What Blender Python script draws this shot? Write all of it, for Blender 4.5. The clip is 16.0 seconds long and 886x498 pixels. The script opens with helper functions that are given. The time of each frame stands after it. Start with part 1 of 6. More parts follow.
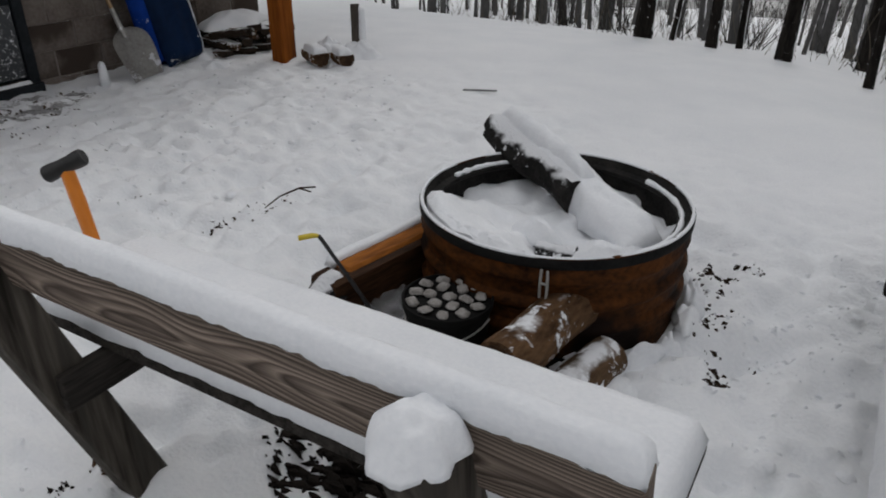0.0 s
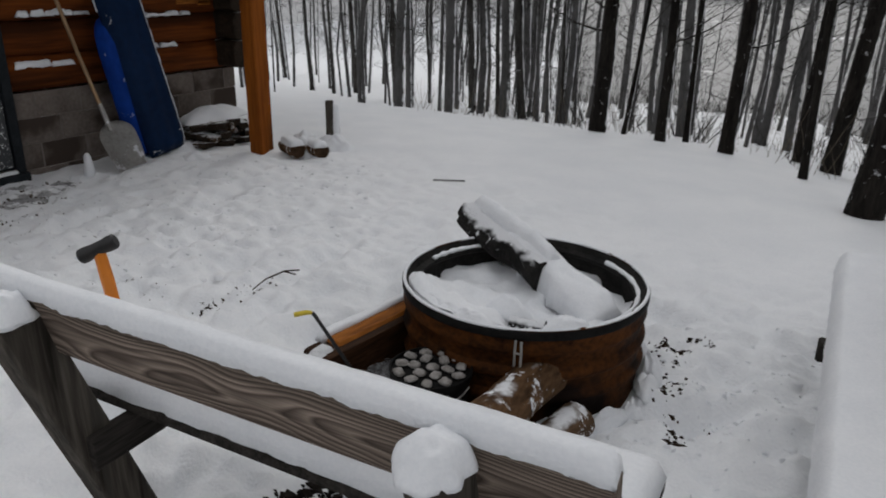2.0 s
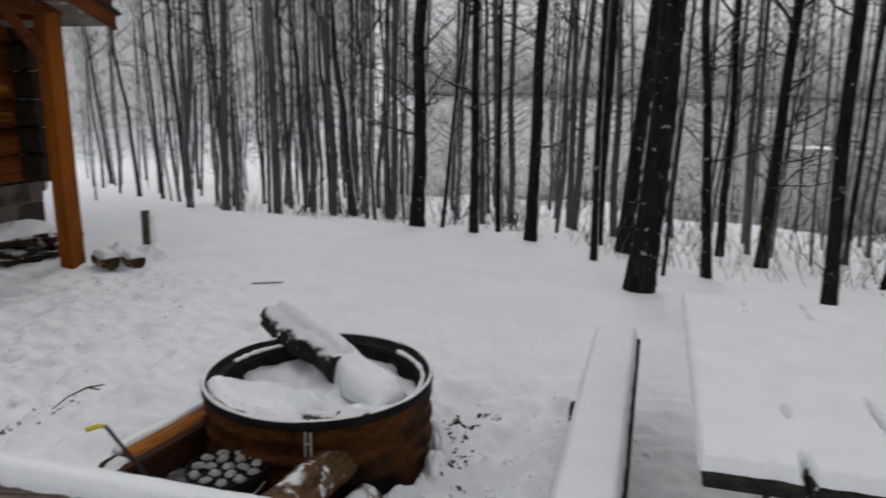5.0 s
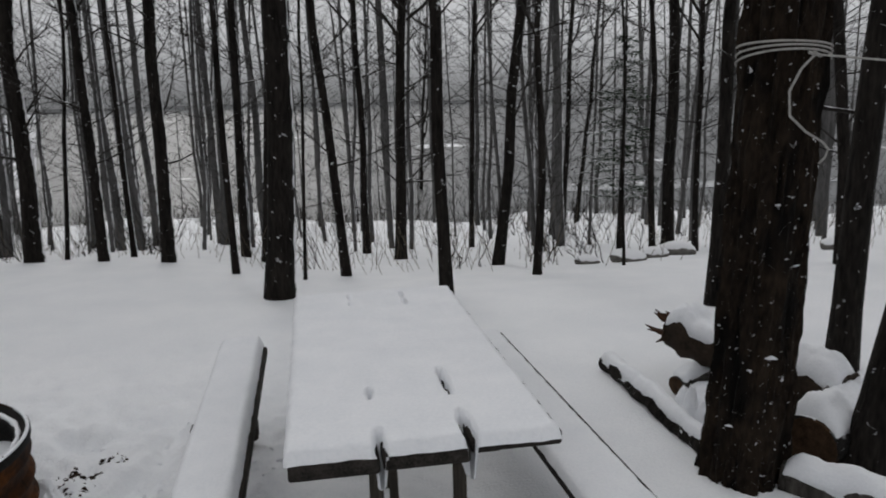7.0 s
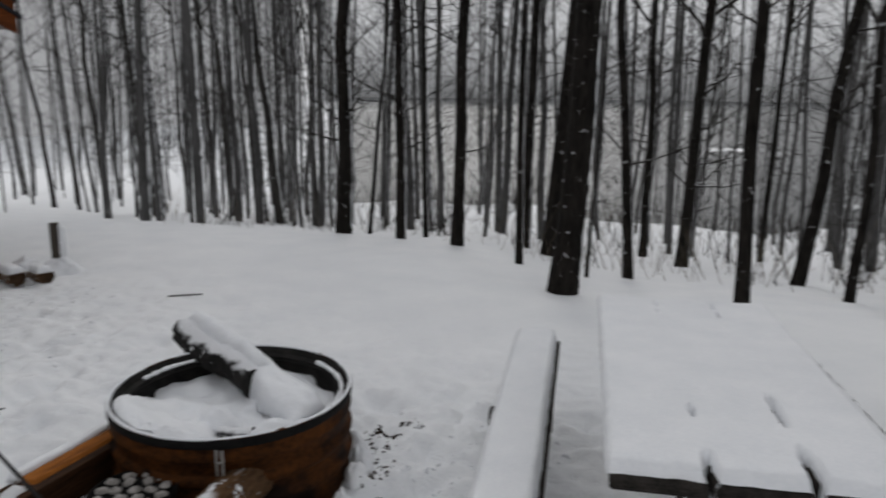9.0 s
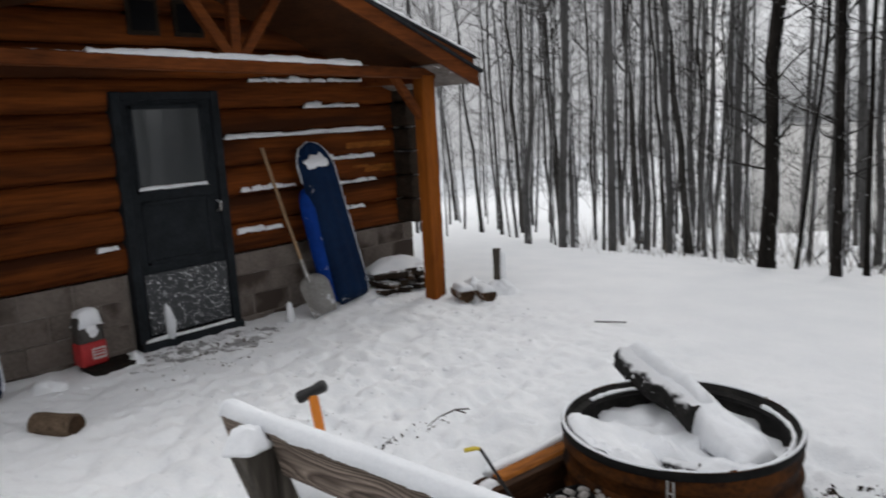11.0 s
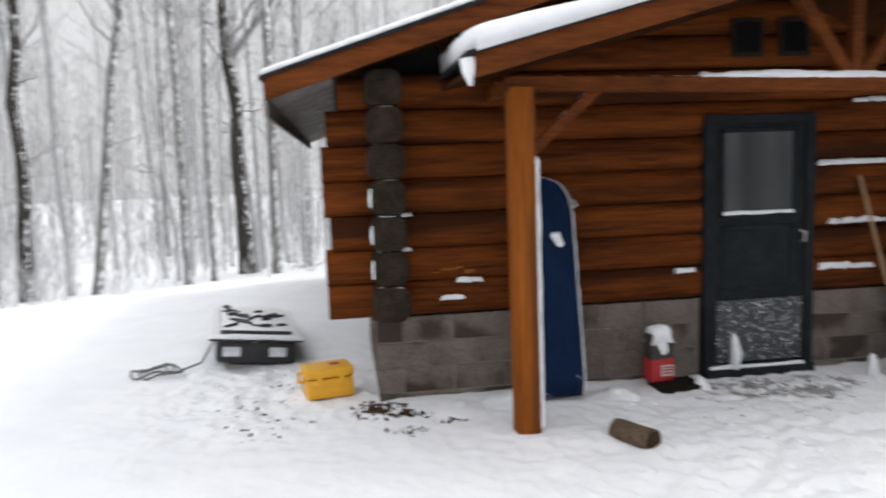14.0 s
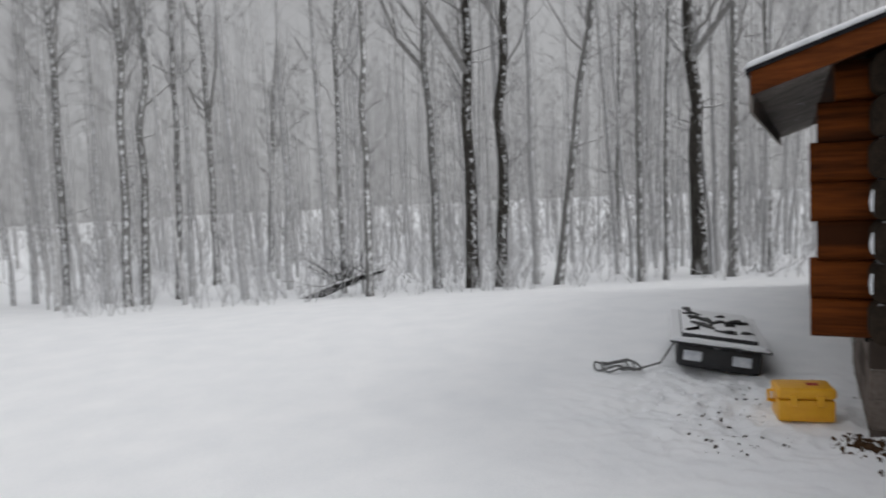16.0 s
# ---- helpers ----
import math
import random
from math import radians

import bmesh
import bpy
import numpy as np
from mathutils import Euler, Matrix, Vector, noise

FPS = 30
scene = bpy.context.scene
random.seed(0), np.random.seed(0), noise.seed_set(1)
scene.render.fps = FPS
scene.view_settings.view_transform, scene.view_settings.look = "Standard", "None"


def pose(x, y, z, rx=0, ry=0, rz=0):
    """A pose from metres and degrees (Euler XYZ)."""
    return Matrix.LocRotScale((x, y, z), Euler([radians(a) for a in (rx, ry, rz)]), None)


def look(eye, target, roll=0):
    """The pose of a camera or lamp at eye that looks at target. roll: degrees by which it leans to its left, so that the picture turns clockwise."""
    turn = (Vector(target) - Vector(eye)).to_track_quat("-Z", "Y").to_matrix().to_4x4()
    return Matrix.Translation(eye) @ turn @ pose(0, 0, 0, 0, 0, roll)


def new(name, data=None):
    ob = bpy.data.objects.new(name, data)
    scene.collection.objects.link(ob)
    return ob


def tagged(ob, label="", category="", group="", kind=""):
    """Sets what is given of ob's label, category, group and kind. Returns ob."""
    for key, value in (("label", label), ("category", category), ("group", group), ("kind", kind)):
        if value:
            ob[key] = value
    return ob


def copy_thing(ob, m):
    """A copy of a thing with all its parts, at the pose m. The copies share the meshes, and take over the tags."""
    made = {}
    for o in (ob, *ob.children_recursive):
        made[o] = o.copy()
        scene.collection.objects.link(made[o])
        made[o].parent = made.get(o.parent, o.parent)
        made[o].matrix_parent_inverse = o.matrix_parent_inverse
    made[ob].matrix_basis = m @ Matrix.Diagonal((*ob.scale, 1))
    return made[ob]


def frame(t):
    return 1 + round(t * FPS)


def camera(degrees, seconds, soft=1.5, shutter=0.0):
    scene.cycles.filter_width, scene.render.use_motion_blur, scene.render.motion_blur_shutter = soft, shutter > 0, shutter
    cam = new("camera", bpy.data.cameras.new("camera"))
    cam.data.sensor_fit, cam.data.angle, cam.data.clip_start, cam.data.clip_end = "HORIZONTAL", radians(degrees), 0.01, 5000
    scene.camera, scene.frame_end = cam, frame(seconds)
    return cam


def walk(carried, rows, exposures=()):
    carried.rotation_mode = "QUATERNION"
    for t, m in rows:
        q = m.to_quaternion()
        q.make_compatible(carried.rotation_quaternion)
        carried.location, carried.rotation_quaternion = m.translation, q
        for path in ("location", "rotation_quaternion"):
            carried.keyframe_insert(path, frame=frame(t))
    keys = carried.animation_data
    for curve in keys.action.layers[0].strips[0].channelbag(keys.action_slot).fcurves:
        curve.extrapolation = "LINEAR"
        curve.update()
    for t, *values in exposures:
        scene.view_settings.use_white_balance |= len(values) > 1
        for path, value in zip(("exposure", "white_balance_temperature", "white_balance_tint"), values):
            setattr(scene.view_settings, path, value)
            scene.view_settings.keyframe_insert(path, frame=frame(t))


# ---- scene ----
cam = camera(62.2, 16.0, soft=1.8, shutter=0.5)
PATH = [
    (0, (0.353, 0.778, 1.5), (-0.618, 2.265, 0.58), 0.2),
    (0.5, (0.364, 0.758, 1.514), (-0.644, 2.214, 0.585), -1.7),
    (1, (0.386, 0.713, 1.535), (-0.63, 2.208, 0.679), -0.7),
    (1.5, (0.417, 0.648, 1.559), (-0.611, 2.17, 0.768), 0.1),
    (2, (0.43, 0.514, 1.586), (-0.505, 2.136, 0.881), 1.1),
    (2.5, (0.442, 0.404, 1.608), (-0.469, 2.048, 0.923), 1.5),
    (3, (0.507, 0.392, 1.632), (-0.438, 2.041, 1.01), 1.2),
    (5.5, (0.873, 0.363, 1.706), (0.517, 2.282, 1.269), 0.1),
    (6, (0.958, 0.378, 1.705), (0.892, 2.328, 1.266), -0.2),
    (6.5, (1.016, 0.378, 1.703), (1.15, 2.322, 1.251), -0.2),
    (7, (1.057, 0.384, 1.703), (1.336, 2.316, 1.268), -1.0),
    (7.5, (1.064, 0.392, 1.712), (1.366, 2.322, 1.283), -1.2),
    (8, (1.008, 0.414, 1.718), (1.14, 2.361, 1.279), -0.4),
    (8.5, (0.927, 0.44, 1.703), (0.725, 2.382, 1.272), 0.1),
    (9, (0.854, 0.422, 1.701), (0.428, 2.326, 1.259), 0.5),
    (9.5, (0.775, 0.411, 1.707), (0.041, 2.217, 1.263), -0.8),
    (12, (0.682, 0.075, 1.794), (-0.959, 1.194, 1.562), -3.2),
    (12.5, (0.65, 0.018, 1.8), (-1.12, 0.93, 1.619), -2.7),
    (13, (0.506, -0.021, 1.8), (-1.33, 0.749, 1.611), -2.2),
    (13.5, (0.374, -0.053, 1.814), (-1.523, 0.542, 1.592), -3.5),
    (14, (0.3, -0.115, 1.809), (-1.668, 0.157, 1.583), -2.1),
    (14.5, (0.244, -0.156, 1.811), (-1.746, -0.227, 1.622), -1.7),
    (15, (0.223, -0.21, 1.816), (-1.736, -0.565, 1.623), -1.7),
    (15.5, (0.258, -0.261, 1.836), (-1.626, -0.909, 1.655), -3.4),
    (16, (0.248, -0.309, 1.831), (-1.543, -1.181, 1.65), -2.7),
]
EXPOSURES = [(0, -0.22), (0.5, -0.38), (1.2, -0.36), (2.5, -0.16), (3.1, -0.05), (5.4, -0.2), (7, -0.27), (8, -0.17), (8.5, -0.27), (9.0, -0.28), (9.6, -0.32), (11.7, 0.55), (12.5, 0.70), (13.2, 0.82), (13.9, 0.92), (14.5, 0.60), (15, 0.36), (15.5, 0.26), (16, -0.08)]
walk(cam, [(t, look(e, g, r)) for t, e, g, r in PATH], EXPOSURES)

# ---- world and light: an overcast winter day ----
world = bpy.data.worlds.new("overcast")
scene.world = world
world.use_nodes = True
wn, wl = world.node_tree.nodes, world.node_tree.links
sky = wn.new("ShaderNodeTexSky")
sky.sky_type = "NISHITA"
sky.sun_disc = False
sky.sun_elevation, sky.sun_rotation = radians(38), radians(350)
sky.air_density, sky.dust_density = 1.0, 4.0
grey = wn.new("ShaderNodeHueSaturation")
grey.inputs["Saturation"].default_value = 0.12
cloud = wn.new("ShaderNodeMix")
cloud.data_type = "RGBA"
cloud.inputs["Factor"].default_value = 0.9
cloud.inputs["B"].default_value = (6.3, 6.35, 6.55, 1)
wl.new(sky.outputs["Color"], grey.inputs["Color"])
wl.new(grey.outputs["Color"], cloud.inputs["A"])
wl.new(cloud.outputs["Result"], wn["Background"].inputs["Color"])
wn["Background"].inputs["Strength"].default_value = 0.128

sun = new("sun", bpy.data.lights.new("sun", "SUN"))
sun.data.energy, sun.data.angle, sun.data.color = 0.95, radians(25), (1.0, 0.97, 0.93)
sun.matrix_world = look((-1.7, 9.6, 7.6), (0, 0, 0))

# ---- materials ----
WIND = (0.62, 0.72, 0.25)


def mat(name, c1, c2, size=(8, 8, 8), rough=0.8, bump=0.3, metal=0.0, snow=None, wind=None, speck=None, fine=6.0, worn=None, distance=0.01, wave=0.0, at=(0, 0, 0)):
    """A weathered surface: two scales of colour noise and bump. snow: (lowest upward normal, width) that catches snow. wind: (threshold, width)
    for snow plastered on the windward side. speck: (share, size) of clinging flakes. worn: a third colour in patches."""
    m = bpy.data.materials.new(name)
    m.use_nodes = True
    n, l = m.node_tree.nodes, m.node_tree.links
    bsdf = n["Principled BSDF"]
    co = n.new("ShaderNodeTexCoord")
    mp = n.new("ShaderNodeMapping")
    mp.inputs["Scale"].default_value, mp.inputs["Location"].default_value = size, at
    l.new(co.outputs["Object"], mp.inputs["Vector"])
    info = n.new("ShaderNodeObjectInfo")
    shift = n.new("ShaderNodeVectorMath")
    shift.operation = "MULTIPLY_ADD"
    shift.inputs[1].default_value = (37.0, 53.0, 71.0)
    l.new(info.outputs["Random"], shift.inputs[0])
    l.new(mp.outputs["Vector"], shift.inputs[2])
    big = n.new("ShaderNodeTexNoise")
    big.inputs["Scale"].default_value, big.inputs["Detail"].default_value = 1.0, 5.0
    small = n.new("ShaderNodeTexNoise")
    small.inputs["Scale"].default_value, small.inputs["Detail"].default_value = fine, 4.0
    if wave:
        big = n.new("ShaderNodeTexWave")
        big.wave_type, big.rings_direction = "RINGS", "X"
        big.inputs["Scale"].default_value, big.inputs["Distortion"].default_value = 1.0, wave
        big.inputs["Detail"].default_value, big.inputs["Detail Scale"].default_value = 3.0, 0.5
    for tex in (big, small):
        l.new(shift.outputs["Vector"], tex.inputs["Vector"])
    add = n.new("ShaderNodeMath")
    add.operation = "MULTIPLY_ADD"
    add.inputs[1].default_value = 0.45
    l.new(small.outputs["Fac"], add.inputs[0])
    half = n.new("ShaderNodeMath")
    half.operation = "MULTIPLY"
    half.inputs[1].default_value = 0.55
    l.new(big.outputs["Fac"], half.inputs[0])
    l.new(half.outputs[0], add.inputs[2])
    ramp = n.new("ShaderNodeValToRGB")
    ramp.color_ramp.elements[0].position, ramp.color_ramp.elements[1].position = 0.34, 0.66
    ramp.color_ramp.elements[0].color, ramp.color_ramp.elements[1].color = (*c1, 1), (*c2, 1)
    l.new(add.outputs[0], ramp.inputs["Fac"])
    colour = ramp.outputs["Color"]

    def mixed(fac, a, rgb):
        mx = n.new("ShaderNodeMix")
        mx.data_type = "RGBA"
        l.new(fac, mx.inputs["Factor"])
        l.new(a, mx.inputs["A"])
        mx.inputs["B"].default_value = (*rgb, 1)
        return mx.outputs["Result"]

    def stepped(value, low, high):
        mr = n.new("ShaderNodeMapRange")
        mr.interpolation_type = "SMOOTHSTEP"
        l.new(value, mr.inputs["Value"])
        mr.inputs["From Min"].default_value, mr.inputs["From Max"].default_value = low, high
        return mr.outputs["Result"]

    if worn:
        w = n.new("ShaderNodeTexNoise")
        w.inputs["Scale"].default_value, w.inputs["Detail"].default_value = 0.45, 6.0
        l.new(shift.outputs["Vector"], w.inputs["Vector"])
        colour = mixed(stepped(w.outputs["Fac"], 0.52, 0.64), colour, worn)
    if snow or wind or speck:
        geo = n.new("ShaderNodeNewGeometry")
        total = None
        for kind in (snow, wind):
            if not kind:
                continue
            dot = n.new("ShaderNodeVectorMath")
            dot.operation = "DOT_PRODUCT"
            dot.inputs[1].default_value = (0, 0, 1) if kind is snow else WIND
            l.new(geo.outputs["Normal"], dot.inputs[0])
            flake = n.new("ShaderNodeTexNoise")
            flake.inputs["Scale"].default_value, flake.inputs["Detail"].default_value = 9.0, 5.0
            l.new(co.outputs["Object"], flake.inputs["Vector"])
            su = n.new("ShaderNodeMath")
            su.operation = "MULTIPLY_ADD"
            su.inputs[1].default_value = 1.1
            l.new(flake.outputs["Fac"], su.inputs[0])
            l.new(dot.outputs["Value"], su.inputs[2])
            got = stepped(su.outputs[0], kind[0] + 0.55, kind[0] + 0.55 + kind[1])
            if total is None:
                total = got
            else:
                mx = n.new("ShaderNodeMath")
                mx.operation = "MAXIMUM"
                l.new(total, mx.inputs[0])
                l.new(got, mx.inputs[1])
                total = mx.outputs[0]
        if speck:
            sp = n.new("ShaderNodeTexNoise")
            sp.inputs["Scale"].default_value, sp.inputs["Detail"].default_value, sp.inputs["Roughness"].default_value = speck[1] * 0.6, 9.0, 0.72
            l.new(co.outputs["Object"], sp.inputs["Vector"])
            got = stepped(sp.outputs["Fac"], 1 - speck[0], 1.04 - speck[0])
            if total is None:
                total = got
            else:
                mx = n.new("ShaderNodeMath")
                mx.operation = "MAXIMUM"
                l.new(total, mx.inputs[0])
                l.new(got, mx.inputs[1])
                total = mx.outputs[0]
        colour = mixed(total, colour, (0.84, 0.85, 0.87))
    l.new(colour, bsdf.inputs["Base Color"])
    bsdf.inputs["Roughness"].default_value, bsdf.inputs["Metallic"].default_value = rough, metal
    if rough >= 0.7 and c2[0] < 0.5:
        bsdf.inputs["Specular IOR Level"].default_value = 0.12
    bp = n.new("ShaderNodeBump")
    bp.inputs["Strength"].default_value, bp.inputs["Distance"].default_value = bump, distance
    l.new(add.outputs[0], bp.inputs["Height"])
    l.new(bp.outputs["Normal"], bsdf.inputs["Normal"])
    return m


SNOW = mat("snow", (0.79, 0.81, 0.84), (0.88, 0.89, 0.91), (6, 6, 6), 0.8, 0.4, fine=16.0, distance=0.012)
GROUND_SNOW = mat("ground_snow", (0.80, 0.82, 0.845), (0.89, 0.90, 0.915), (2.2, 2.2, 2.2), 0.85, 0.4, fine=34.0, distance=0.03)
LOG = mat("stained_log", (0.042, 0.0105, 0.0022), (0.185, 0.048, 0.0075), (5, 0.6, 8), 0.82, 0.5, fine=5, worn=(0.040, 0.0115, 0.0030))
LOG_DARK = mat("weathered_log_end", (0.012, 0.0085, 0.006), (0.042, 0.030, 0.021), (9, 9, 9), 0.8, 0.6, snow=(0.9, 0.2))
POST_WOOD = mat("orange_post_wood", (0.15, 0.040, 0.005), (0.33, 0.098, 0.012), (14, 14, 0.9), 0.78, 0.4, worn=(0.11, 0.038, 0.012))
BEAM_WOOD = mat("brown_beam_wood", (0.055, 0.015, 0.004), (0.18, 0.050, 0.011), (4, 1.0, 7), 0.75, 0.35, snow=(0.8, 0.2))
SOFFIT = mat("brown_roof_boards", (0.024, 0.009, 0.0035), (0.066, 0.024, 0.008), (2, 6, 6), 0.7, 0.3)
EAVE = mat("snow_dusted_soffit", (0.11, 0.096, 0.086), (0.26, 0.235, 0.215), (4, 4, 4), 0.8, 0.3, speck=(0.38, 9))
SHINGLE = mat("black_roof_edge", (0.012, 0.012, 0.014), (0.035, 0.036, 0.04), (12, 12, 12), 0.8, 0.3)
BLOCK = mat("concrete_block", (0.105, 0.086, 0.074), (0.20, 0.170, 0.150), (4, 4, 4), 0.9, 0.6, fine=9, worn=(0.060, 0.046, 0.038), snow=(0.95, 0.2))
MORTAR = mat("mortar", (0.15, 0.128, 0.112), (0.23, 0.20, 0.18), (10, 10, 10), 0.95, 0.4)
DOOR = mat("charcoal_door_paint", (0.010, 0.012, 0.014), (0.022, 0.026, 0.030), (6, 6, 6), 0.72, 0.1, speck=(0.3, 16))
DOOR_LOW = mat("snow_blown_door_panel", (0.020, 0.023, 0.026), (0.040, 0.044, 0.048), (6, 6, 6), 0.4, 0.1, speck=(0.43, 80))
DARK_IN = mat("dark_interior", (0.01, 0.01, 0.01), (0.02, 0.018, 0.016), (2, 2, 2), 0.9, 0.1)
NAVY = mat("navy_plastic", (0.0025, 0.011, 0.034), (0.004, 0.018, 0.056), (3, 3, 3), 0.72, 0.1, speck=(0.375, 7))
BLUE = mat("bright_blue_plastic", (0.002, 0.026, 0.17), (0.004, 0.040, 0.25), (3, 3, 3), 0.72, 0.1, speck=(0.38, 14))
PALE_RIM = mat("snowy_rim", (0.45, 0.48, 0.54), (0.82, 0.84, 0.87), (14, 14, 14), 0.6, 0.4)
STEEL = mat("scratched_aluminium", (0.30, 0.29, 0.27), (0.48, 0.47, 0.45), (7, 7, 7), 0.45, 0.2, metal=0.5, speck=(0.44, 9))
HANDLE_WOOD = mat("worn_handle_wood", (0.20, 0.12, 0.06), (0.36, 0.23, 0.12), (20, 20, 2), 0.6, 0.2)
GREY_WOOD = mat("weathered_grey_wood", (0.085, 0.073, 0.064), (0.23, 0.202, 0.180), (1.2, 60, 60), 0.88, 0.5, fine=3)


def flat_sawn(m, light, dark, lines, centre):
    """Bold flat-sawn growth rings along x: arches and long islands, raised between soft wood that has worn away."""
    n, l = m.node_tree.nodes, m.node_tree.links
    bsdf = n["Principled BSDF"]
    co, sep, warp = n.new("ShaderNodeTexCoord"), n.new("ShaderNodeSeparateXYZ"), n.new("ShaderNodeMapping")
    l.new(co.outputs["Object"], sep.inputs["Vector"])
    l.new(co.outputs["Object"], warp.inputs["Vector"])
    warp.inputs["Scale"].default_value = (1.7, 6.0, 6.0)

    def maths(op, a, b, c=None):
        q = n.new("ShaderNodeMath")
        q.operation = op
        for k, v in enumerate((a, b, c)):
            if v is None:
                continue
            if isinstance(v, (int, float)):
                q.inputs[k].default_value = v
            else:
                l.new(v, q.inputs[k])
        return q.outputs[0]

    ns = n.new("ShaderNodeTexNoise")
    ns.inputs["Scale"].default_value, ns.inputs["Detail"].default_value = 1.0, 2.0
    l.new(warp.outputs["Vector"], ns.inputs["Vector"])
    across = maths("SUBTRACT", sep.outputs["Z"], centre)
    square = maths("MULTIPLY", maths("MULTIPLY", across, across), 120.0)
    field = maths("ADD", maths("ADD", square, maths("MULTIPLY", across, 2.5)), maths("MULTIPLY", ns.outputs["Fac"], 1.9))
    saw = maths("FRACT", maths("MULTIPLY", field, lines), 0.0)
    ramp = n.new("ShaderNodeValToRGB")
    e = ramp.color_ramp.elements
    e[0].position, e[0].color = 0.0, (0, 0, 0, 1)
    e[1].position, e[1].color = 1.0, (0.05, 0.05, 0.05, 1)
    q = e.new(0.72)
    q.color = (1, 1, 1, 1)
    l.new(saw, ramp.inputs["Fac"])
    old = bsdf.inputs["Base Color"].links[0].from_socket
    mx = n.new("ShaderNodeMix")
    mx.data_type, mx.blend_type = "RGBA", "MULTIPLY"
    mx.inputs["Factor"].default_value = 1.0
    tone = n.new("ShaderNodeMix")
    tone.data_type = "RGBA"
    tone.inputs["A"].default_value, tone.inputs["B"].default_value = (*light, 1), (*dark, 1)
    l.new(ramp.outputs["Color"], tone.inputs["Factor"])
    l.new(old, mx.inputs["A"])
    l.new(tone.outputs["Result"], mx.inputs["B"])
    l.new(mx.outputs["Result"], bsdf.inputs["Base Color"])
    bp = n.new("ShaderNodeBump")
    bp.inputs["Strength"].default_value, bp.inputs["Distance"].default_value = 0.5, 0.004
    l.new(ramp.outputs["Color"], bp.inputs["Height"])
    l.new(bsdf.inputs["Normal"].links[0].from_socket, bp.inputs["Normal"])
    l.new(bp.outputs["Normal"], bsdf.inputs["Normal"])


flat_sawn(GREY_WOOD, (1.55, 1.42, 1.30), (0.42, 0.36, 0.33), 6.5, 0.79)
TABLE_WOOD = mat("dark_wet_board", (0.010, 0.009, 0.008), (0.048, 0.042, 0.037), (30, 2, 30), 0.85, 0.6, fine=4)
GREY_POST = mat("weathered_grey_post", (0.018, 0.015, 0.012), (0.098, 0.086, 0.072), (30, 30, 1.8), 0.85, 0.7, fine=3, worn=(0.045, 0.041, 0.035))
BARK = mat("dark_bark", (0.004, 0.0035, 0.003), (0.026, 0.022, 0.019), (14, 14, 2.6), 0.95, 1.0, fine=4, wind=(0.42, 0.12), speck=(0.375, 24), distance=0.03)
BARK_MID = mat("grey_bark", (0.022, 0.020, 0.018), (0.080, 0.074, 0.066), (12, 12, 2.2), 0.95, 0.9, fine=4, wind=(0.88, 0.25), speck=(0.355, 14), distance=0.03)
BARK_PALE = mat("pale_grey_bark", (0.12, 0.118, 0.115), (0.26, 0.257, 0.25), (12, 12, 2.2), 0.95, 0.9, fine=4, wind=(0.8, 0.3), speck=(0.38, 14), distance=0.03)
BARK_STRIP = mat("snow_plastered_bark", (0.018, 0.017, 0.015), (0.075, 0.070, 0.064), (12, 12, 2.2), 0.95, 0.9, fine=4, wind=(0.42, 0.12), speck=(0.36, 14), distance=0.03)
# Base colour lightened to carry distance haze; snow flakes lie over it.
BARK_FAR = mat("hazed_bark", (0.32, 0.32, 0.322), (0.54, 0.54, 0.544), (6, 6, 1.5), 0.95, 0.5, wind=(0.72, 0.6), speck=(0.38, 6))
# Paler than nearer bark: fog over the lakeside trunks sits in the colour.
BARK_LAKE = mat("hazed_lakeside_bark", (0.050, 0.049, 0.048), (0.125, 0.122, 0.12), (6, 6, 1.5), 0.95, 0.5, wind=(0.38, 0.15))
TWIG = mat("twig", (0.010, 0.009, 0.008), (0.040, 0.036, 0.032), (9, 9, 9), 0.95, 0.2, snow=(0.75, 0.3))
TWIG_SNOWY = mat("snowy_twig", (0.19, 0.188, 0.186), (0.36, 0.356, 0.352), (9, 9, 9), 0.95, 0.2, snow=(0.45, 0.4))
BIG_BARK = mat("furrowed_wet_bark", (0.0010, 0.0009, 0.0008), (0.030, 0.021, 0.014), (11, 11, 4), 0.95, 1.0, fine=5, worn=(0.004, 0.0035, 0.003), speck=(0.375, 60), distance=0.05)
RUST = mat("rusted_steel", (0.006, 0.003, 0.0016), (0.105, 0.035, 0.007), (6, 6, 8), 0.75, 0.4, metal=0.1, fine=7, worn=(0.010, 0.005, 0.0035))
CHAR = mat("charred_wood", (0.006, 0.006, 0.006), (0.030, 0.028, 0.026), (16, 16, 16), 0.8, 1.0, snow=(0.62, 0.25), speck=(0.41, 26), distance=0.03)
SPLIT = mat("fresh_split_wood", (0.13, 0.040, 0.007), (0.36, 0.125, 0.020), (22, 3, 22), 0.72, 0.5, fine=4)
SPLIT_DARK = mat("damp_split_wood", (0.014, 0.006, 0.0028), (0.060, 0.027, 0.012), (22, 3, 22), 0.7, 0.5, fine=4)
LOGBARK = mat("brown_log_bark", (0.030, 0.016, 0.008), (0.165, 0.092, 0.046), (12, 4, 12), 0.85, 0.9, fine=5, snow=(1.0, 0.2), speck=(0.43, 26), distance=0.02)
DUSTED_BARK = mat("snow_dusted_bark", (0.030, 0.018, 0.010), (0.15, 0.092, 0.052), (12, 4, 12), 0.85, 0.9, fine=5, snow=(0.75, 0.25), speck=(0.47, 30), distance=0.02)
SOOT = mat("sooty_steel", (0.005, 0.005, 0.005), (0.028, 0.026, 0.024), (14, 14, 14), 0.8, 0.5)
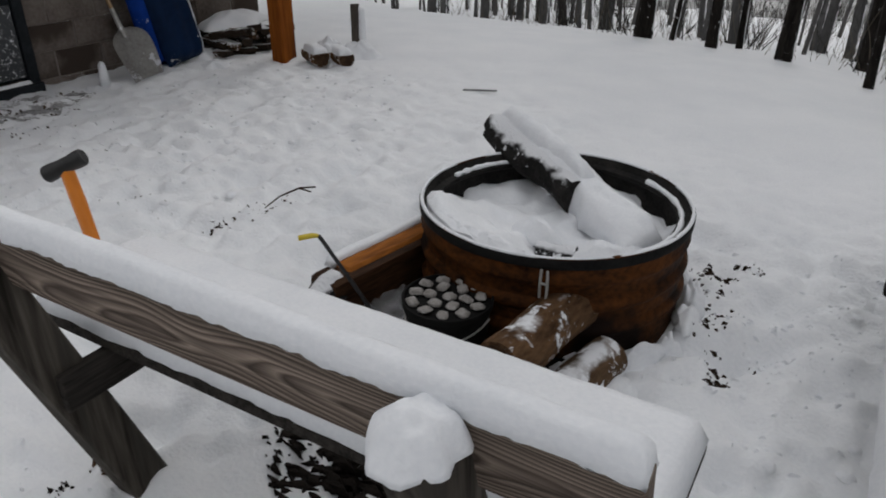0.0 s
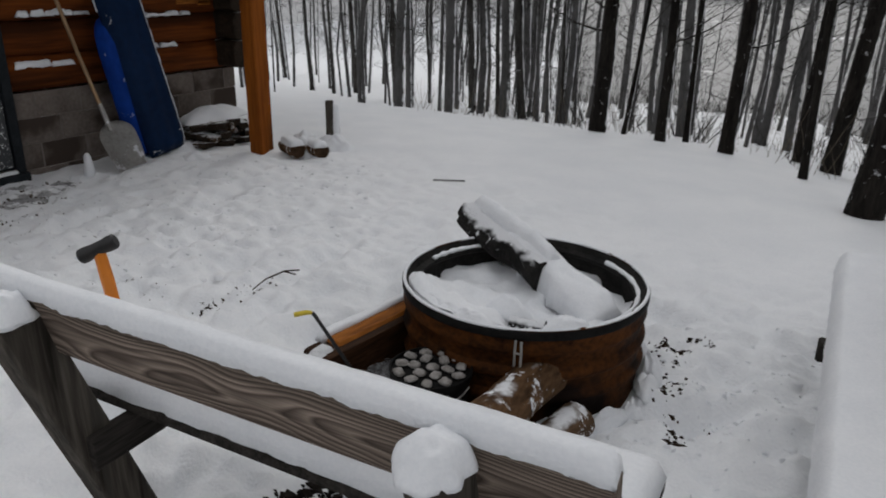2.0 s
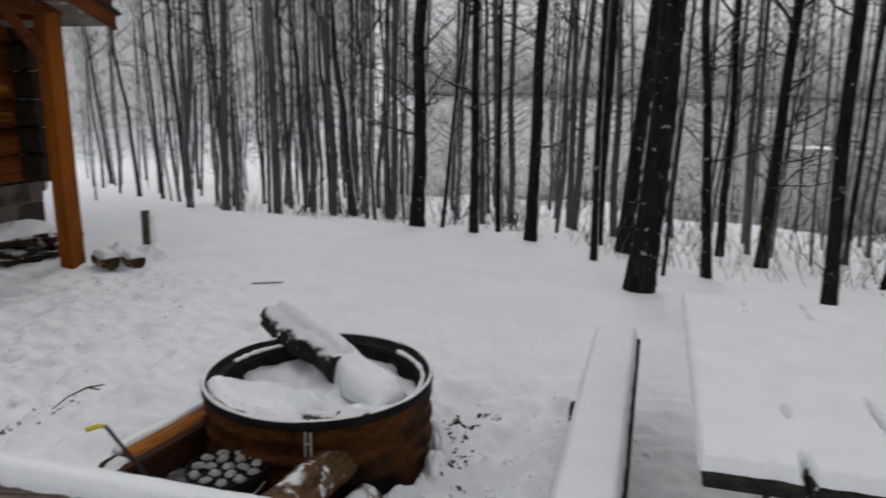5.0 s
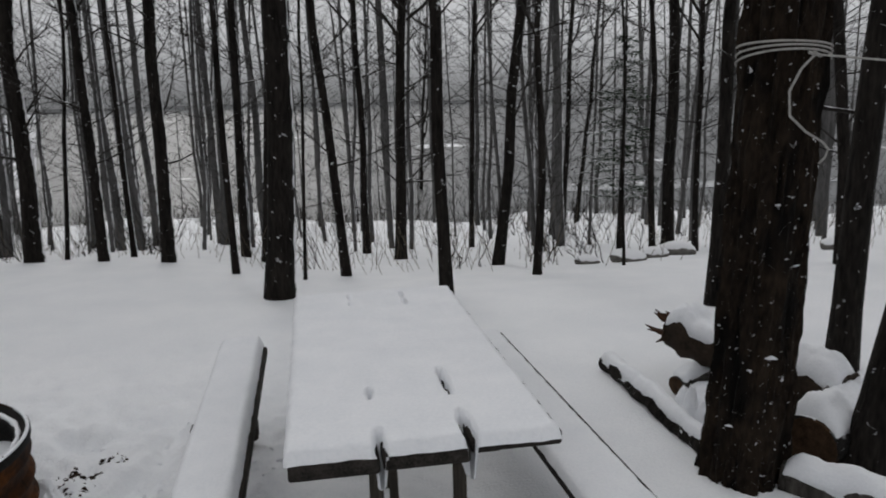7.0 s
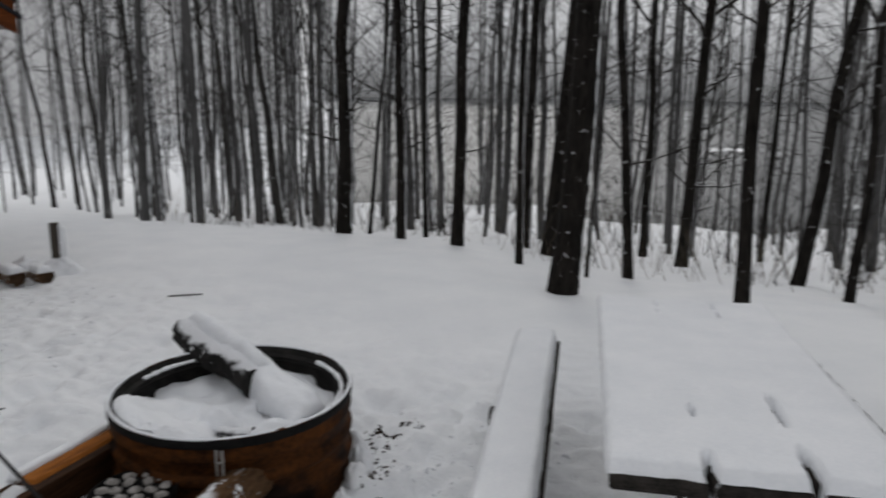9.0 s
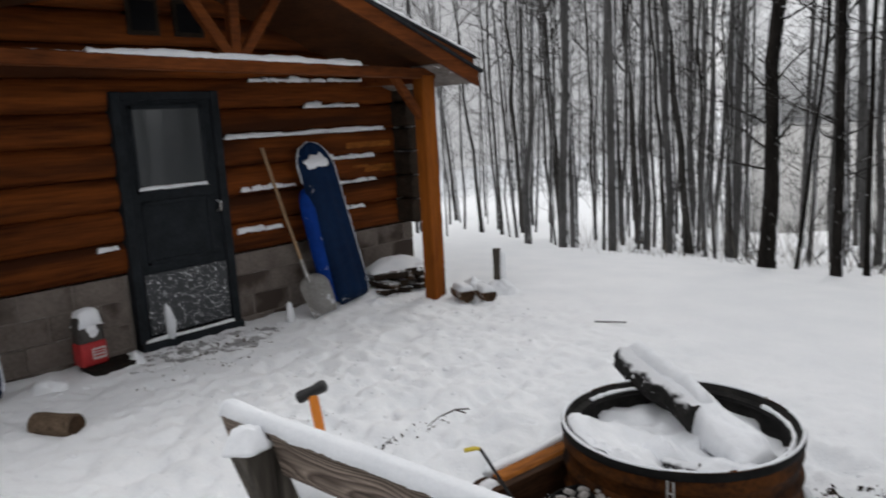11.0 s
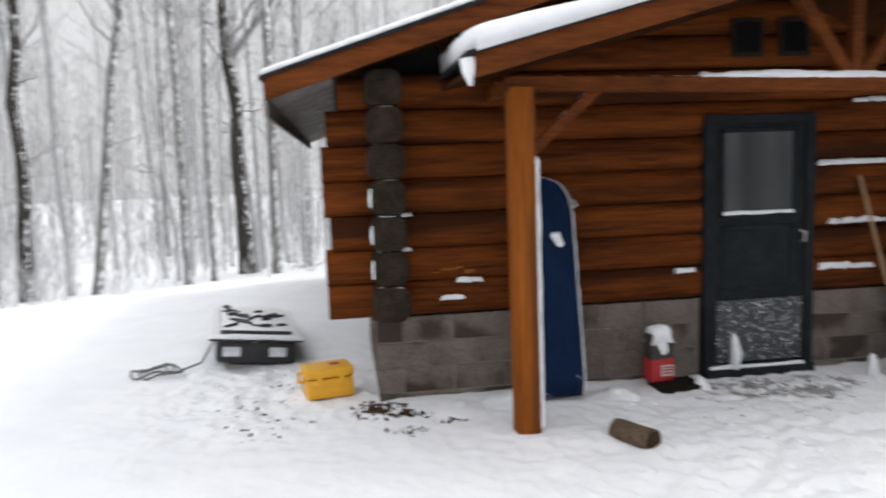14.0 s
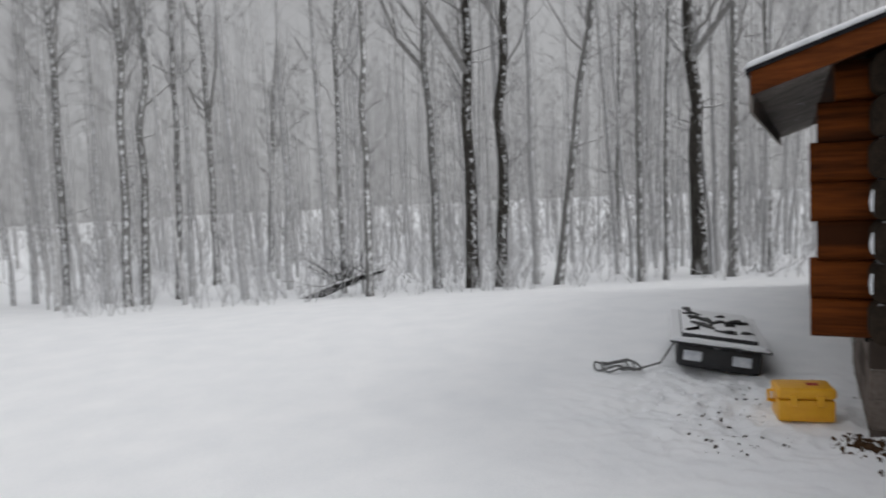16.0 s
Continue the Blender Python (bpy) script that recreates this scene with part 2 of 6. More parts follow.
ENDGRAIN = mat("log_end_grain", (0.018, 0.010, 0.006), (0.075, 0.044, 0.024), (25, 25, 25), 0.8, 0.4)
IRON = mat("black_cast_iron", (0.004, 0.004, 0.004), (0.012, 0.0115, 0.011), (12, 12, 12), 0.72, 0.3)
ASH = mat("ashen_briquette", (0.20, 0.185, 0.17), (0.44, 0.42, 0.40), (30, 30, 30), 0.95, 0.8)
FOIL = mat("crumpled_foil", (0.5, 0.5, 0.51), (0.8, 0.8, 0.81), (20, 20, 20), 0.22, 1.0, metal=1.0, distance=0.03)
ORANGE = mat("orange_fibreglass", (0.72, 0.20, 0.012), (0.85, 0.27, 0.022), (9, 9, 3), 0.4, 0.1)
BLACK = mat("black_rubber", (0.008, 0.008, 0.008), (0.022, 0.022, 0.022), (15, 15, 15), 0.5, 0.3)
BLACK_SNOWY = mat("black_plastic_with_snow", (0.008, 0.008, 0.009), (0.025, 0.025, 0.027), (10, 10, 10), 0.45, 0.3, snow=(0.42, 0.2), speck=(0.3, 12))
YELLOW = mat("yellow_plastic", (0.70, 0.33, 0.012), (0.80, 0.42, 0.022), (4, 4, 4), 0.4, 0.1)
YGRIP = mat("yellow_grip", (0.6, 0.45, 0.03), (0.75, 0.58, 0.06), (9, 9, 9), 0.5, 0.1)
RED = mat("red_paper", (0.30, 0.012, 0.014), (0.45, 0.022, 0.024), (9, 9, 9), 0.6, 0.3)
BAGBLACK = mat("black_paper", (0.02, 0.018, 0.016), (0.05, 0.045, 0.04), (9, 9, 9), 0.6, 0.3)
PALE = mat("pale_label", (0.45, 0.42, 0.40), (0.62, 0.60, 0.58), (9, 9, 9), 0.7, 0.1)
ROPE = mat("white_rope", (0.24, 0.235, 0.22), (0.44, 0.43, 0.41), (60, 60, 60), 0.9, 0.5)
GREYROPE = mat("grey_rope", (0.10, 0.10, 0.10), (0.25, 0.25, 0.25), (60, 60, 60), 0.9, 0.5)
DEBRIS = mat("dead_leaves_and_dirt", (0.010, 0.007, 0.005), (0.045, 0.029, 0.019), (25, 25, 25), 0.9, 0.6)
WEED = mat("dry_weed", (0.09, 0.075, 0.055), (0.21, 0.18, 0.14), (9, 9, 9), 0.9, 0.1, snow=(0.7, 0.3))
NEEDLE = mat("dark_needles", (0.012, 0.022, 0.012), (0.04, 0.06, 0.034), (9, 9, 9), 0.9, 0.1, snow=(0.35, 0.3))
STONE = mat("grey_field_stone", (0.07, 0.065, 0.06), (0.19, 0.18, 0.165), (9, 9, 9), 0.9, 0.6, snow=(0.35, 0.2))
SLUSH = mat("trodden_slush", (0.13, 0.125, 0.12), (0.50, 0.50, 0.51), (5, 5, 5), 0.7, 0.8, fine=6, speck=(0.53, 9), distance=0.02)
ICE = mat("wet_lake_ice", (0.16, 0.17, 0.18), (0.46, 0.47, 0.48), (0.4, 1.2, 1), 0.6, 0.3, fine=5)
TWIG_WHITE = mat("snow_laden_twig", (0.42, 0.42, 0.425), (0.66, 0.665, 0.675), (9, 9, 9), 0.95, 0.2, snow=(0.3, 0.4))
WATER = mat("grey_lake_water", (0.018, 0.021, 0.023), (0.050, 0.055, 0.058), (0.05, 0.22, 1), 0.4, 0.8, fine=5, distance=0.3, speck=(0.385, 0.11))
SCRAP = mat("trodden_scraps", (0.030, 0.022, 0.016), (0.13, 0.10, 0.075), (25, 25, 25), 0.9, 0.6, speck=(0.40, 90))
FIREWOOD = mat("dry_firewood", (0.045, 0.030, 0.019), (0.17, 0.122, 0.084), (20, 20, 20), 0.85, 0.6, fine=4)
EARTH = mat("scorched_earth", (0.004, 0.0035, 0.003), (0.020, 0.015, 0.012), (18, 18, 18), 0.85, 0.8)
LEAF = mat("brown_leaf", (0.020, 0.011, 0.006), (0.095, 0.052, 0.026), (25, 25, 25), 0.9, 0.6)
# Porch shade is put into this pane's near-black colour and low gloss.
DARK_PANE = mat("shaded_pane", (0.004, 0.004, 0.005), (0.010, 0.010, 0.011), (4, 4, 4), 0.25, 0.05)
DARK_PANE.node_tree.nodes["Principled BSDF"].inputs["Specular IOR Level"].default_value = 0.15
GLASS = bpy.data.materials.new("window_glass")
GLASS.use_nodes = True
GLASS.node_tree.nodes["Principled BSDF"].inputs["Base Color"].default_value = (0.060, 0.065, 0.068, 1)
GLASS.node_tree.nodes["Principled BSDF"].inputs["Roughness"].default_value = 0.06
GLASS.node_tree.nodes["Principled BSDF"].inputs["Specular IOR Level"].default_value = 1.0


# ---- mesh helpers ----
def mesh_ob(name, bm, material, smooth=True):
    me = bpy.data.meshes.new(name)
    bmesh.ops.recalc_face_normals(bm, faces=bm.faces)
    bm.to_mesh(me)
    bm.free()
    me.materials.append(material)
    if smooth:
        for p in me.polygons:
            p.use_smooth = True
        if material is not SNOW:
            me.set_sharp_from_angle(angle=radians(40))
    return new(name, me)


def part(name, bm, material, parent, label="", smooth=True):
    """One mesh under a thing or a part. The mesh is given in the coordinates of the thing."""
    ob = mesh_ob(name, bm, material, smooth)
    ob.parent = parent
    return tagged(ob, label)


def raw_part(name, verts, faces, material, parent, label="", smooth=True):
    me = bpy.data.meshes.new(name)
    me.from_pydata(verts, [], faces)
    me.materials.append(material)
    if smooth:
        me.shade_smooth()
    ob = new(name, me)
    if parent:
        ob.parent = parent
    return tagged(ob, label)


def thing(name, m, label, category, group="", kind=""):
    ob = new(name)
    ob.empty_display_size = 0.1
    ob.matrix_world = m
    return tagged(ob, label, category, group, kind)


def box(x0, x1, y0, y1, z0, z1, bevel=0.006, m=None, bm=None, segs=1):
    own = bmesh.new()
    r = bmesh.ops.create_cube(own, size=1.0)
    bmesh.ops.scale(own, vec=(x1 - x0, y1 - y0, z1 - z0), verts=own.verts)
    bmesh.ops.translate(own, vec=((x0 + x1) / 2, (y0 + y1) / 2, (z0 + z1) / 2), verts=own.verts)
    if bevel:
        bmesh.ops.bevel(own, geom=own.edges[:], offset=bevel, segments=segs, affect="EDGES", profile=0.6)
    if m is not None:
        bmesh.ops.transform(own, matrix=m, verts=own.verts)
    return own if bm is None else merge(bm, own)


def merge(bm, other):
    me = bpy.data.meshes.new("tmp")
    other.to_mesh(me)
    other.free()
    bm.from_mesh(me)
    bpy.data.meshes.remove(me)
    return bm


def bar(p0, p1, w, d, bevel=0.006, up=(0, 0, 1), bm=None):
    """A square timber from p0 to p1, w across and d deep (d along up)."""
    p0, p1 = Vector(p0), Vector(p1)
    ax = (p1 - p0).normalized()
    side = ax.cross(Vector(up)).normalized()
    top = side.cross(ax)
    m = Matrix((( ax.x, side.x, top.x, p0.x), (ax.y, side.y, top.y, p0.y), (ax.z, side.z, top.z, p0.z), (0, 0, 0, 1)))
    return box(0, (p1 - p0).length, -w / 2, w / 2, -d / 2, d / 2, bevel, m, bm)


def tube(points, radii, sides=8, rough=0.0, freq=6.0, seed=0, bm=None, flat=None):
    """A round bar through the points. rough: share of the radius by which noise moves the skin; flat: cuts the section below that share."""
    own = bm if bm is not None else bmesh.new()
    pts = [Vector(p) for p in points]
    rings, ref = [], None
    for i, p in enumerate(pts):
        d = (pts[min(i + 1, len(pts) - 1)] - pts[max(i - 1, 0)]).normalized()
        if ref is None:
            ref = d.orthogonal().normalized() if abs(d.z) > 0.9 else d.cross(Vector((0, 0, 1))).normalized()
        a = (ref - d * ref.dot(d)).normalized()
        b = d.cross(a)
        ref = a
        ring = []
        for k in range(sides):
            t = 2 * math.pi * k / sides
            c, s = math.cos(t), math.sin(t)
            if flat is not None:
                s = max(s, flat)
            r = radii[i] if hasattr(radii, "__len__") else radii
            q = p + (a * c + b * s) * r
            if rough:
                v = q * freq + Vector((seed * 7.1, seed * 3.3, seed))
                q += (a * c + b * s) * r * rough * (noise.noise(v) + 0.5 * noise.noise(v * 2.7))
            ring.append(own.verts.new(q))
        rings.append(ring)
    for r0, r1 in zip(rings, rings[1:]):
        for k in range(sides):
            own.faces.new((r0[k], r0[(k + 1) % sides], r1[(k + 1) % sides], r1[k]))
    own.faces.new(rings[0][::-1])
    own.faces.new(rings[-1])
    return own


def line(p0, p1, n):
    p0, p1 = Vector(p0), Vector(p1)
    return [p0.lerp(p1, i / (n - 1)) for i in range(n)]


def lathe(profile, sides=48, bm=None, rough=0.0, seed=0, closed=False):
    own = bm if bm is not None else bmesh.new()
    rings = []
    for r, z in profile:
        ring = []
        for k in range(sides):
            t = 2 * math.pi * k / sides
            e = 1 + rough * noise.noise(Vector((math.cos(t) * 2 + seed, math.sin(t) * 2, z * 3)))
            ring.append(own.verts.new((r * e * math.cos(t), r * e * math.sin(t), z)))
        rings.append(ring)
    if closed:
        rings.append(rings[0])
    for r0, r1 in zip(rings, rings[1:]):
        for k in range(sides):
            own.faces.new((r0[k], r0[(k + 1) % sides], r1[(k + 1) % sides], r1[k]))
    if not closed:
        own.faces.new(rings[0][::-1])
        own.faces.new(rings[-1])
    return own


def snow_cap(length, width, height, m=None, seed=0, step=0.03, amp=0.25, drop=0.01, bm=None, power=2.6, ends=True, wob=0.10):
    """Snow lying on a bar that runs along x from 0 to length, centred on y: rounded over the edges, uneven on top."""
    own = bm if bm is not None else bmesh.new()
    m = m or Matrix()
    nx, ny = max(4, int(length / step)), max(6, int(width / step))
    grid = []
    for i in range(nx + 1):
        row = []
        u = i / nx
        for j in range(ny + 1):
            v = -1 + 2 * j / ny
            x, y = u * length, v * width / 2
            h = (1 - abs(v) ** power) ** (1 / power)
            if ends:
                e = min(u, 1 - u) * length / max(height * 1.2, 1e-3)
                h *= (1 - (1 - min(e, 1)) ** power) ** (1 / power)
            w = Vector((x * 3.2 + seed * 9.7, y * 6 + seed * 2.3, seed * 1.7))
            b = noise.noise(w) + 0.5 * noise.noise(w * 3.1) + 0.25 * noise.noise(w * 9)
            z = height * h * (1 + amp * b)
            y2 = y * (1 + wob * (noise.noise(Vector((x * 9 + seed, v * 2, 3.0))) + 0.7 * noise.noise(Vector((x * 42 + seed, v * 2, 6.0)))) * abs(v) ** 3)
            if abs(v) == 1 or (ends and i in (0, nx)):
                z = -drop * (1 + 0.8 * noise.noise(Vector((x * 14, y * 14, seed))) + 0.8 * noise.noise(Vector((x * 60, y * 20, seed))))
            row.append(own.verts.new(m @ Vector((x, y2, z))))
        grid.append(row)
    for i in range(nx):
        for j in range(ny):
            own.faces.new((grid[i][j], grid[i + 1][j], grid[i + 1][j + 1], grid[i][j + 1]))
    rim = grid[0] + [g[-1] for g in grid[1:]] + grid[-1][-2::-1] + [g[0] for g in grid[-2:0:-1]]
    own.faces.new(rim[::-1])
    return own


def snow_heap(rx, ry, h, seed=0, n=18, rough=0.25, steep=2.4):
    """A lump of snow on the ground round the origin, sunk a little below it."""
    bm = bmesh.new()
    grid = []
    for i in range(n // 2 + 1):
        a = i / (n // 2)
        ring = []
        for k in range(n):
            t = 2 * math.pi * k / n
            q = Vector((math.cos(t) * a, math.sin(t) * a, 0))
            e = 1 + rough * noise.noise(q * 1.6 + Vector((seed * 5.1, seed, 0)))
            z = h * (1 - a ** steep) * (1 + rough * 0.8 * noise.noise(q * 3 + Vector((seed, 2, seed)))) - 0.02 * a
            ring.append(bm.verts.new((q.x * rx * e, q.y * ry * e, z)))
        grid.append(ring)
    for r0, r1 in zip(grid, grid[1:]):
        for k in range(n):
            bm.faces.new((r0[k], r0[(k + 1) % n], r1[(k + 1) % n], r1[k]))
    bm.faces.new(grid[-1])
    bmesh.ops.remove_doubles(bm, verts=bm.verts, dist=1e-5)
    return bm


# ---- ground ----
def softp(v, k):
    return k * math.log1p(math.exp(min(v / k, 60)))


def sstep(a, b, v):
    u = min(1, max(0, (v - a) / (b - a)))
    return u * u * (3 - 2 * u)


def terrain(x, y):
    """The lie of the snow: a level yard that falls to a lake in the north and to a hollow in the west."""
    n = y - (8.1 - 1.3 * sstep(-1.5, 1.5, x)) + 0.15 * math.sin(x * 0.5)
    drop = 0.20 * softp(n, 0.7)
    shore = 0.55 * softp(y - 32.5 + 0.3 * x + 1.6 * math.sin(x * 0.42) + 1.1 * math.sin(x * 1.1 + 1), 1.2)
    m = -(x + 9.6) * 0.86 - (y + 4.6) * 0.5
    west = 0.11 * softp(m, 0.9)
    return -4.3 * math.tanh(drop / 4.3) - min(shore, 2.5) - 2.4 * math.tanh(west / 2.4)


def trodden(x, y):
    """How far the snow is trampled: round the door and the fire, along the bench and beside the cabin."""
    a = math.exp(-((x + 3.6) / 1.9) ** 2 - ((y - 3.4) / 2.6) ** 2)
    b = math.exp(-((x + 0.2) / 1.3) ** 2 - ((y - 3.2) / 1.3) ** 2)
    c = math.exp(-((x + 1.9) / 1.4) ** 2 - ((y - 2.6) / 1.6) ** 2)
    d = math.exp(-((x + 5.9) / 1.3) ** 2 - ((y + 0.9) / 1.1) ** 2)
    e = math.exp(-((x + 1.2) / 1.0) ** 2 - ((y - 0.9) / 0.8) ** 2)
    f = math.exp(-((x - 0.35) / 0.7) ** 2 - ((y - 2.6) / 1.5) ** 2)
    g = math.exp(-((x + 2.2) / 2.6) ** 2 - ((y - 3.6) / 1.9) ** 2)
    return min(1.4, 0.7 * a + b + 0.8 * c + 0.9 * d + 1.1 * e + f + 0.35 * g)


def snow_height(x, y):
    q = Vector((x, y, 0))
    z = terrain(x, y)
    w = trodden(x, y)
    r = math.hypot(x + 1.5, y - 2)
    if r < 30:
        z += 0.022 * noise.noise(q * 0.9) + 0.010 * noise.noise(q * 2.3)
        if w > 0.02:
            k = noise.noise(q * 6.0 + Vector((3, 8, 1)))
            step = max(0, noise.noise(q * 3.4 + Vector((9, 1, 4))) - 0.08)
            clod = abs(noise.noise(q * 8.0 + Vector((2, 5, 7))))
            z += w * (0.024 * k - 0.11 * step + 0.030 * (0.25 - clod) + 0.030 * noise.noise(q * 10) + 0.014 * noise.noise(q * 19) + 0.006 * noise.noise(q * 31))
    else:
        z += 0.25 * noise.noise(q * 0.09) + 0.10 * noise.noise(q * 0.35)
    if x < -5.35 and 0.2 < y < 6.1:
        z = min(z, -0.15)
    return z


def spaced(lo, hi, step, far, grow):
    mid = list(np.arange(lo, hi, step))
    out, s, v = [], step, hi
    while v < far:
        out.append(v)
        s *= grow
        v += s
    low, s, v = [], step, lo - step
    while v > -far:
        low.append(v)
        s *= grow
        v -= s
    return low[::-1] + mid + out + [far]


xs = spaced(-6.8, 2.4, 0.026, 900, 1.055)
ys = spaced(-1.6, 5.6, 0.026, 900, 1.055)
gv = [(x, y, snow_height(x, y)) for y in ys for x in xs]
nx = len(xs)
gf = [(j * nx + i, j * nx + i + 1, (j + 1) * nx + i + 1, (j + 1) * nx + i) for j in range(len(ys) - 1) for i in range(nx - 1)]
ground = raw_part("ground", gv, gf, GROUND_SNOW, None)
tagged(ground, "deep white snow over a trodden yard and forest floor", "ground", kind="structure")

lake = raw_part("water", [(-12, 34, -4.9), (500, 34, -4.9), (500, 330, -4.9), (-120, 330, -4.9)], [(0, 1, 2, 3)], WATER, None)
tagged(lake, "dark grey winter lake water beyond the trees", "lake", kind="structure")
for cx, cy, rx, ry in ((16, 36, 7, 1.1), (27, 34, 8, 1.3), (24, 45, 12, 1.5)):
    iv = []
    for k in range(40):
        a = 6.283185 * k / 40
        e = 1 + 0.35 * noise.noise(Vector((math.cos(a) * 3 + cx, math.sin(a) * 3, cy)))
        iv.append((cx + rx * e * math.cos(a), cy + ry * e * math.sin(a), 0.0))
    ice = raw_part("ice", [(x, y, z - 4.9) for x, y, z in iv] + [(x, y, z - 4.84) for x, y, z in iv], [tuple(range(40, 80))] + [(k, (k + 1) % 40, 40 + (k + 1) % 40, 40 + k) for k in range(40)], ICE, None, smooth=False)
    tagged(ice, "long grey floe of wet ice near the lake shore", "ice", "floes on the lake")

# added glowing sheet: mist on the far side of the lake, painted as a gradient
mist = bpy.data.materials.new("lake_mist_glow")
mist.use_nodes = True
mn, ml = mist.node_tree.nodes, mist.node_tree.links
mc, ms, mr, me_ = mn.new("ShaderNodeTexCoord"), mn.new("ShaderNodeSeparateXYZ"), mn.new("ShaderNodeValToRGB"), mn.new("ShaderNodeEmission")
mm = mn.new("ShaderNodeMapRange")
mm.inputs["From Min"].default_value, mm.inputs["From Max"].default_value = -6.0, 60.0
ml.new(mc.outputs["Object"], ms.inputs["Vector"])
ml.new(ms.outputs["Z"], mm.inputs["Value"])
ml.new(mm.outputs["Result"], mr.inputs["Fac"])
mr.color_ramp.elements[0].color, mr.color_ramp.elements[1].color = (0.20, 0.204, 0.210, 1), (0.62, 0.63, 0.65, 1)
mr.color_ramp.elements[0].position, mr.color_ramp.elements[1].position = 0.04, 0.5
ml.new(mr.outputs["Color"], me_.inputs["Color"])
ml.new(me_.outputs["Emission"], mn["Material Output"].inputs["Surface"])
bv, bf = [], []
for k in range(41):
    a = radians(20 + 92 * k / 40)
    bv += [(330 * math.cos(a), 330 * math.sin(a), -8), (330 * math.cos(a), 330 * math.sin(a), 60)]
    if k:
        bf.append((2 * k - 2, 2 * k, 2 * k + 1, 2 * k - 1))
# added glowing sheet: depth of the snowy western woods, haze of falling snow painted in
veil = bpy.data.materials.new("painted_west_haze")
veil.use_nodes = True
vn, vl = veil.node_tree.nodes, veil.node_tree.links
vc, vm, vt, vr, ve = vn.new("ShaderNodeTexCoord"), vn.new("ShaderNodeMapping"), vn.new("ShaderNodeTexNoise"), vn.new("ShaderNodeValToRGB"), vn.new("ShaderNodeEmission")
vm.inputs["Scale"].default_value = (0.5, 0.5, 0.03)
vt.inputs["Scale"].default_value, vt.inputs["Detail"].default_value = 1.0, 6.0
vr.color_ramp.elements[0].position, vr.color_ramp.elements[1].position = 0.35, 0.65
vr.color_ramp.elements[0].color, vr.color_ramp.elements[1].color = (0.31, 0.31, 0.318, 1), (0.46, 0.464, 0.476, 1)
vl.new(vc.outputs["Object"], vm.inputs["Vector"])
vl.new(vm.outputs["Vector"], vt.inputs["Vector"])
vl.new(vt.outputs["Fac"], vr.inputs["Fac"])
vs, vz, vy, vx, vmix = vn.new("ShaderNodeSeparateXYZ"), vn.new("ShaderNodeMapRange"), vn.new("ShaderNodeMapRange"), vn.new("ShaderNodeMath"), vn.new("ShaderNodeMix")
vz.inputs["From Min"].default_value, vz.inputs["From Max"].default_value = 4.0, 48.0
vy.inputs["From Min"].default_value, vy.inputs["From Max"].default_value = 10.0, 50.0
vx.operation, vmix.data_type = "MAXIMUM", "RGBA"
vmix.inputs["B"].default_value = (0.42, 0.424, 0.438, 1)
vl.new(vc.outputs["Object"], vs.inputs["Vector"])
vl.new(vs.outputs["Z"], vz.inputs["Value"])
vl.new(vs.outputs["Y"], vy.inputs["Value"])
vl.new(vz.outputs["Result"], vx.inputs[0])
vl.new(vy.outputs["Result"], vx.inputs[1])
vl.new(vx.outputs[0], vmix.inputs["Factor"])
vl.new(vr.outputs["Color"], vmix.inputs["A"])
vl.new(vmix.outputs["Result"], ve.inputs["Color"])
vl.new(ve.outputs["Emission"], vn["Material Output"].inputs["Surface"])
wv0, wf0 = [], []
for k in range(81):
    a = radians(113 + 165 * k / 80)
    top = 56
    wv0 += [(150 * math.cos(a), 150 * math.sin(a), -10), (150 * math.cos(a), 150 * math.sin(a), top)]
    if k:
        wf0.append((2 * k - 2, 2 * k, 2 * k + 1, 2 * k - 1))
tagged(raw_part("backdrop_west", wv0, wf0, veil, None), "glowing sheet painted as pale grey woods hazed by falling snow", "woods", kind="structure")
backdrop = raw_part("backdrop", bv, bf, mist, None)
tagged(backdrop, "glowing sheet with grey mist painted over the far side of the lake", "mist", kind="structure")

# ---- the cabin ----
WALL_X, RIGHT, LEFT = -5.28, 6.45, -0.22
cabin = thing("log_cabin", pose(0, 0, 0), "orange-brown stained log cabin with gabled porch, snow on roof", "cabin")


def wall_log(length, r=0.135, depth=0.20):
    """A log course along y from 0, face towards +x: bulged outside, flat behind, flat top and bottom joints, ends slightly rounded."""
    bm = bmesh.new()
    prof = [(-depth, -0.136), (-0.075, -0.135), (-0.035, -0.112), (-0.010, -0.07), (0, 0), (-0.010, 0.07), (-0.035, 0.112), (-0.075, 0.135), (-depth, 0.136)]
    n = max(3, int(length / 0.35))
    rings = []
    for i in range(n + 1):
        y = length * i / n
        s = 1.0
        rings.append([bm.verts.new((px + (0.006 * noise.noise(Vector((y * 2, pz * 9, length))) if -0.07 < px else 0), y, pz * s)) for px, pz in prof])
    k = len(prof)
    for a, b in zip(rings, rings[1:]):
        for j in range(k):
            bm.faces.new((a[j], a[(j + 1) % k], b[(j + 1) % k], b[j]))
    bm.faces.new(rings[0])
    bm.faces.new(rings[-1])
    return bm


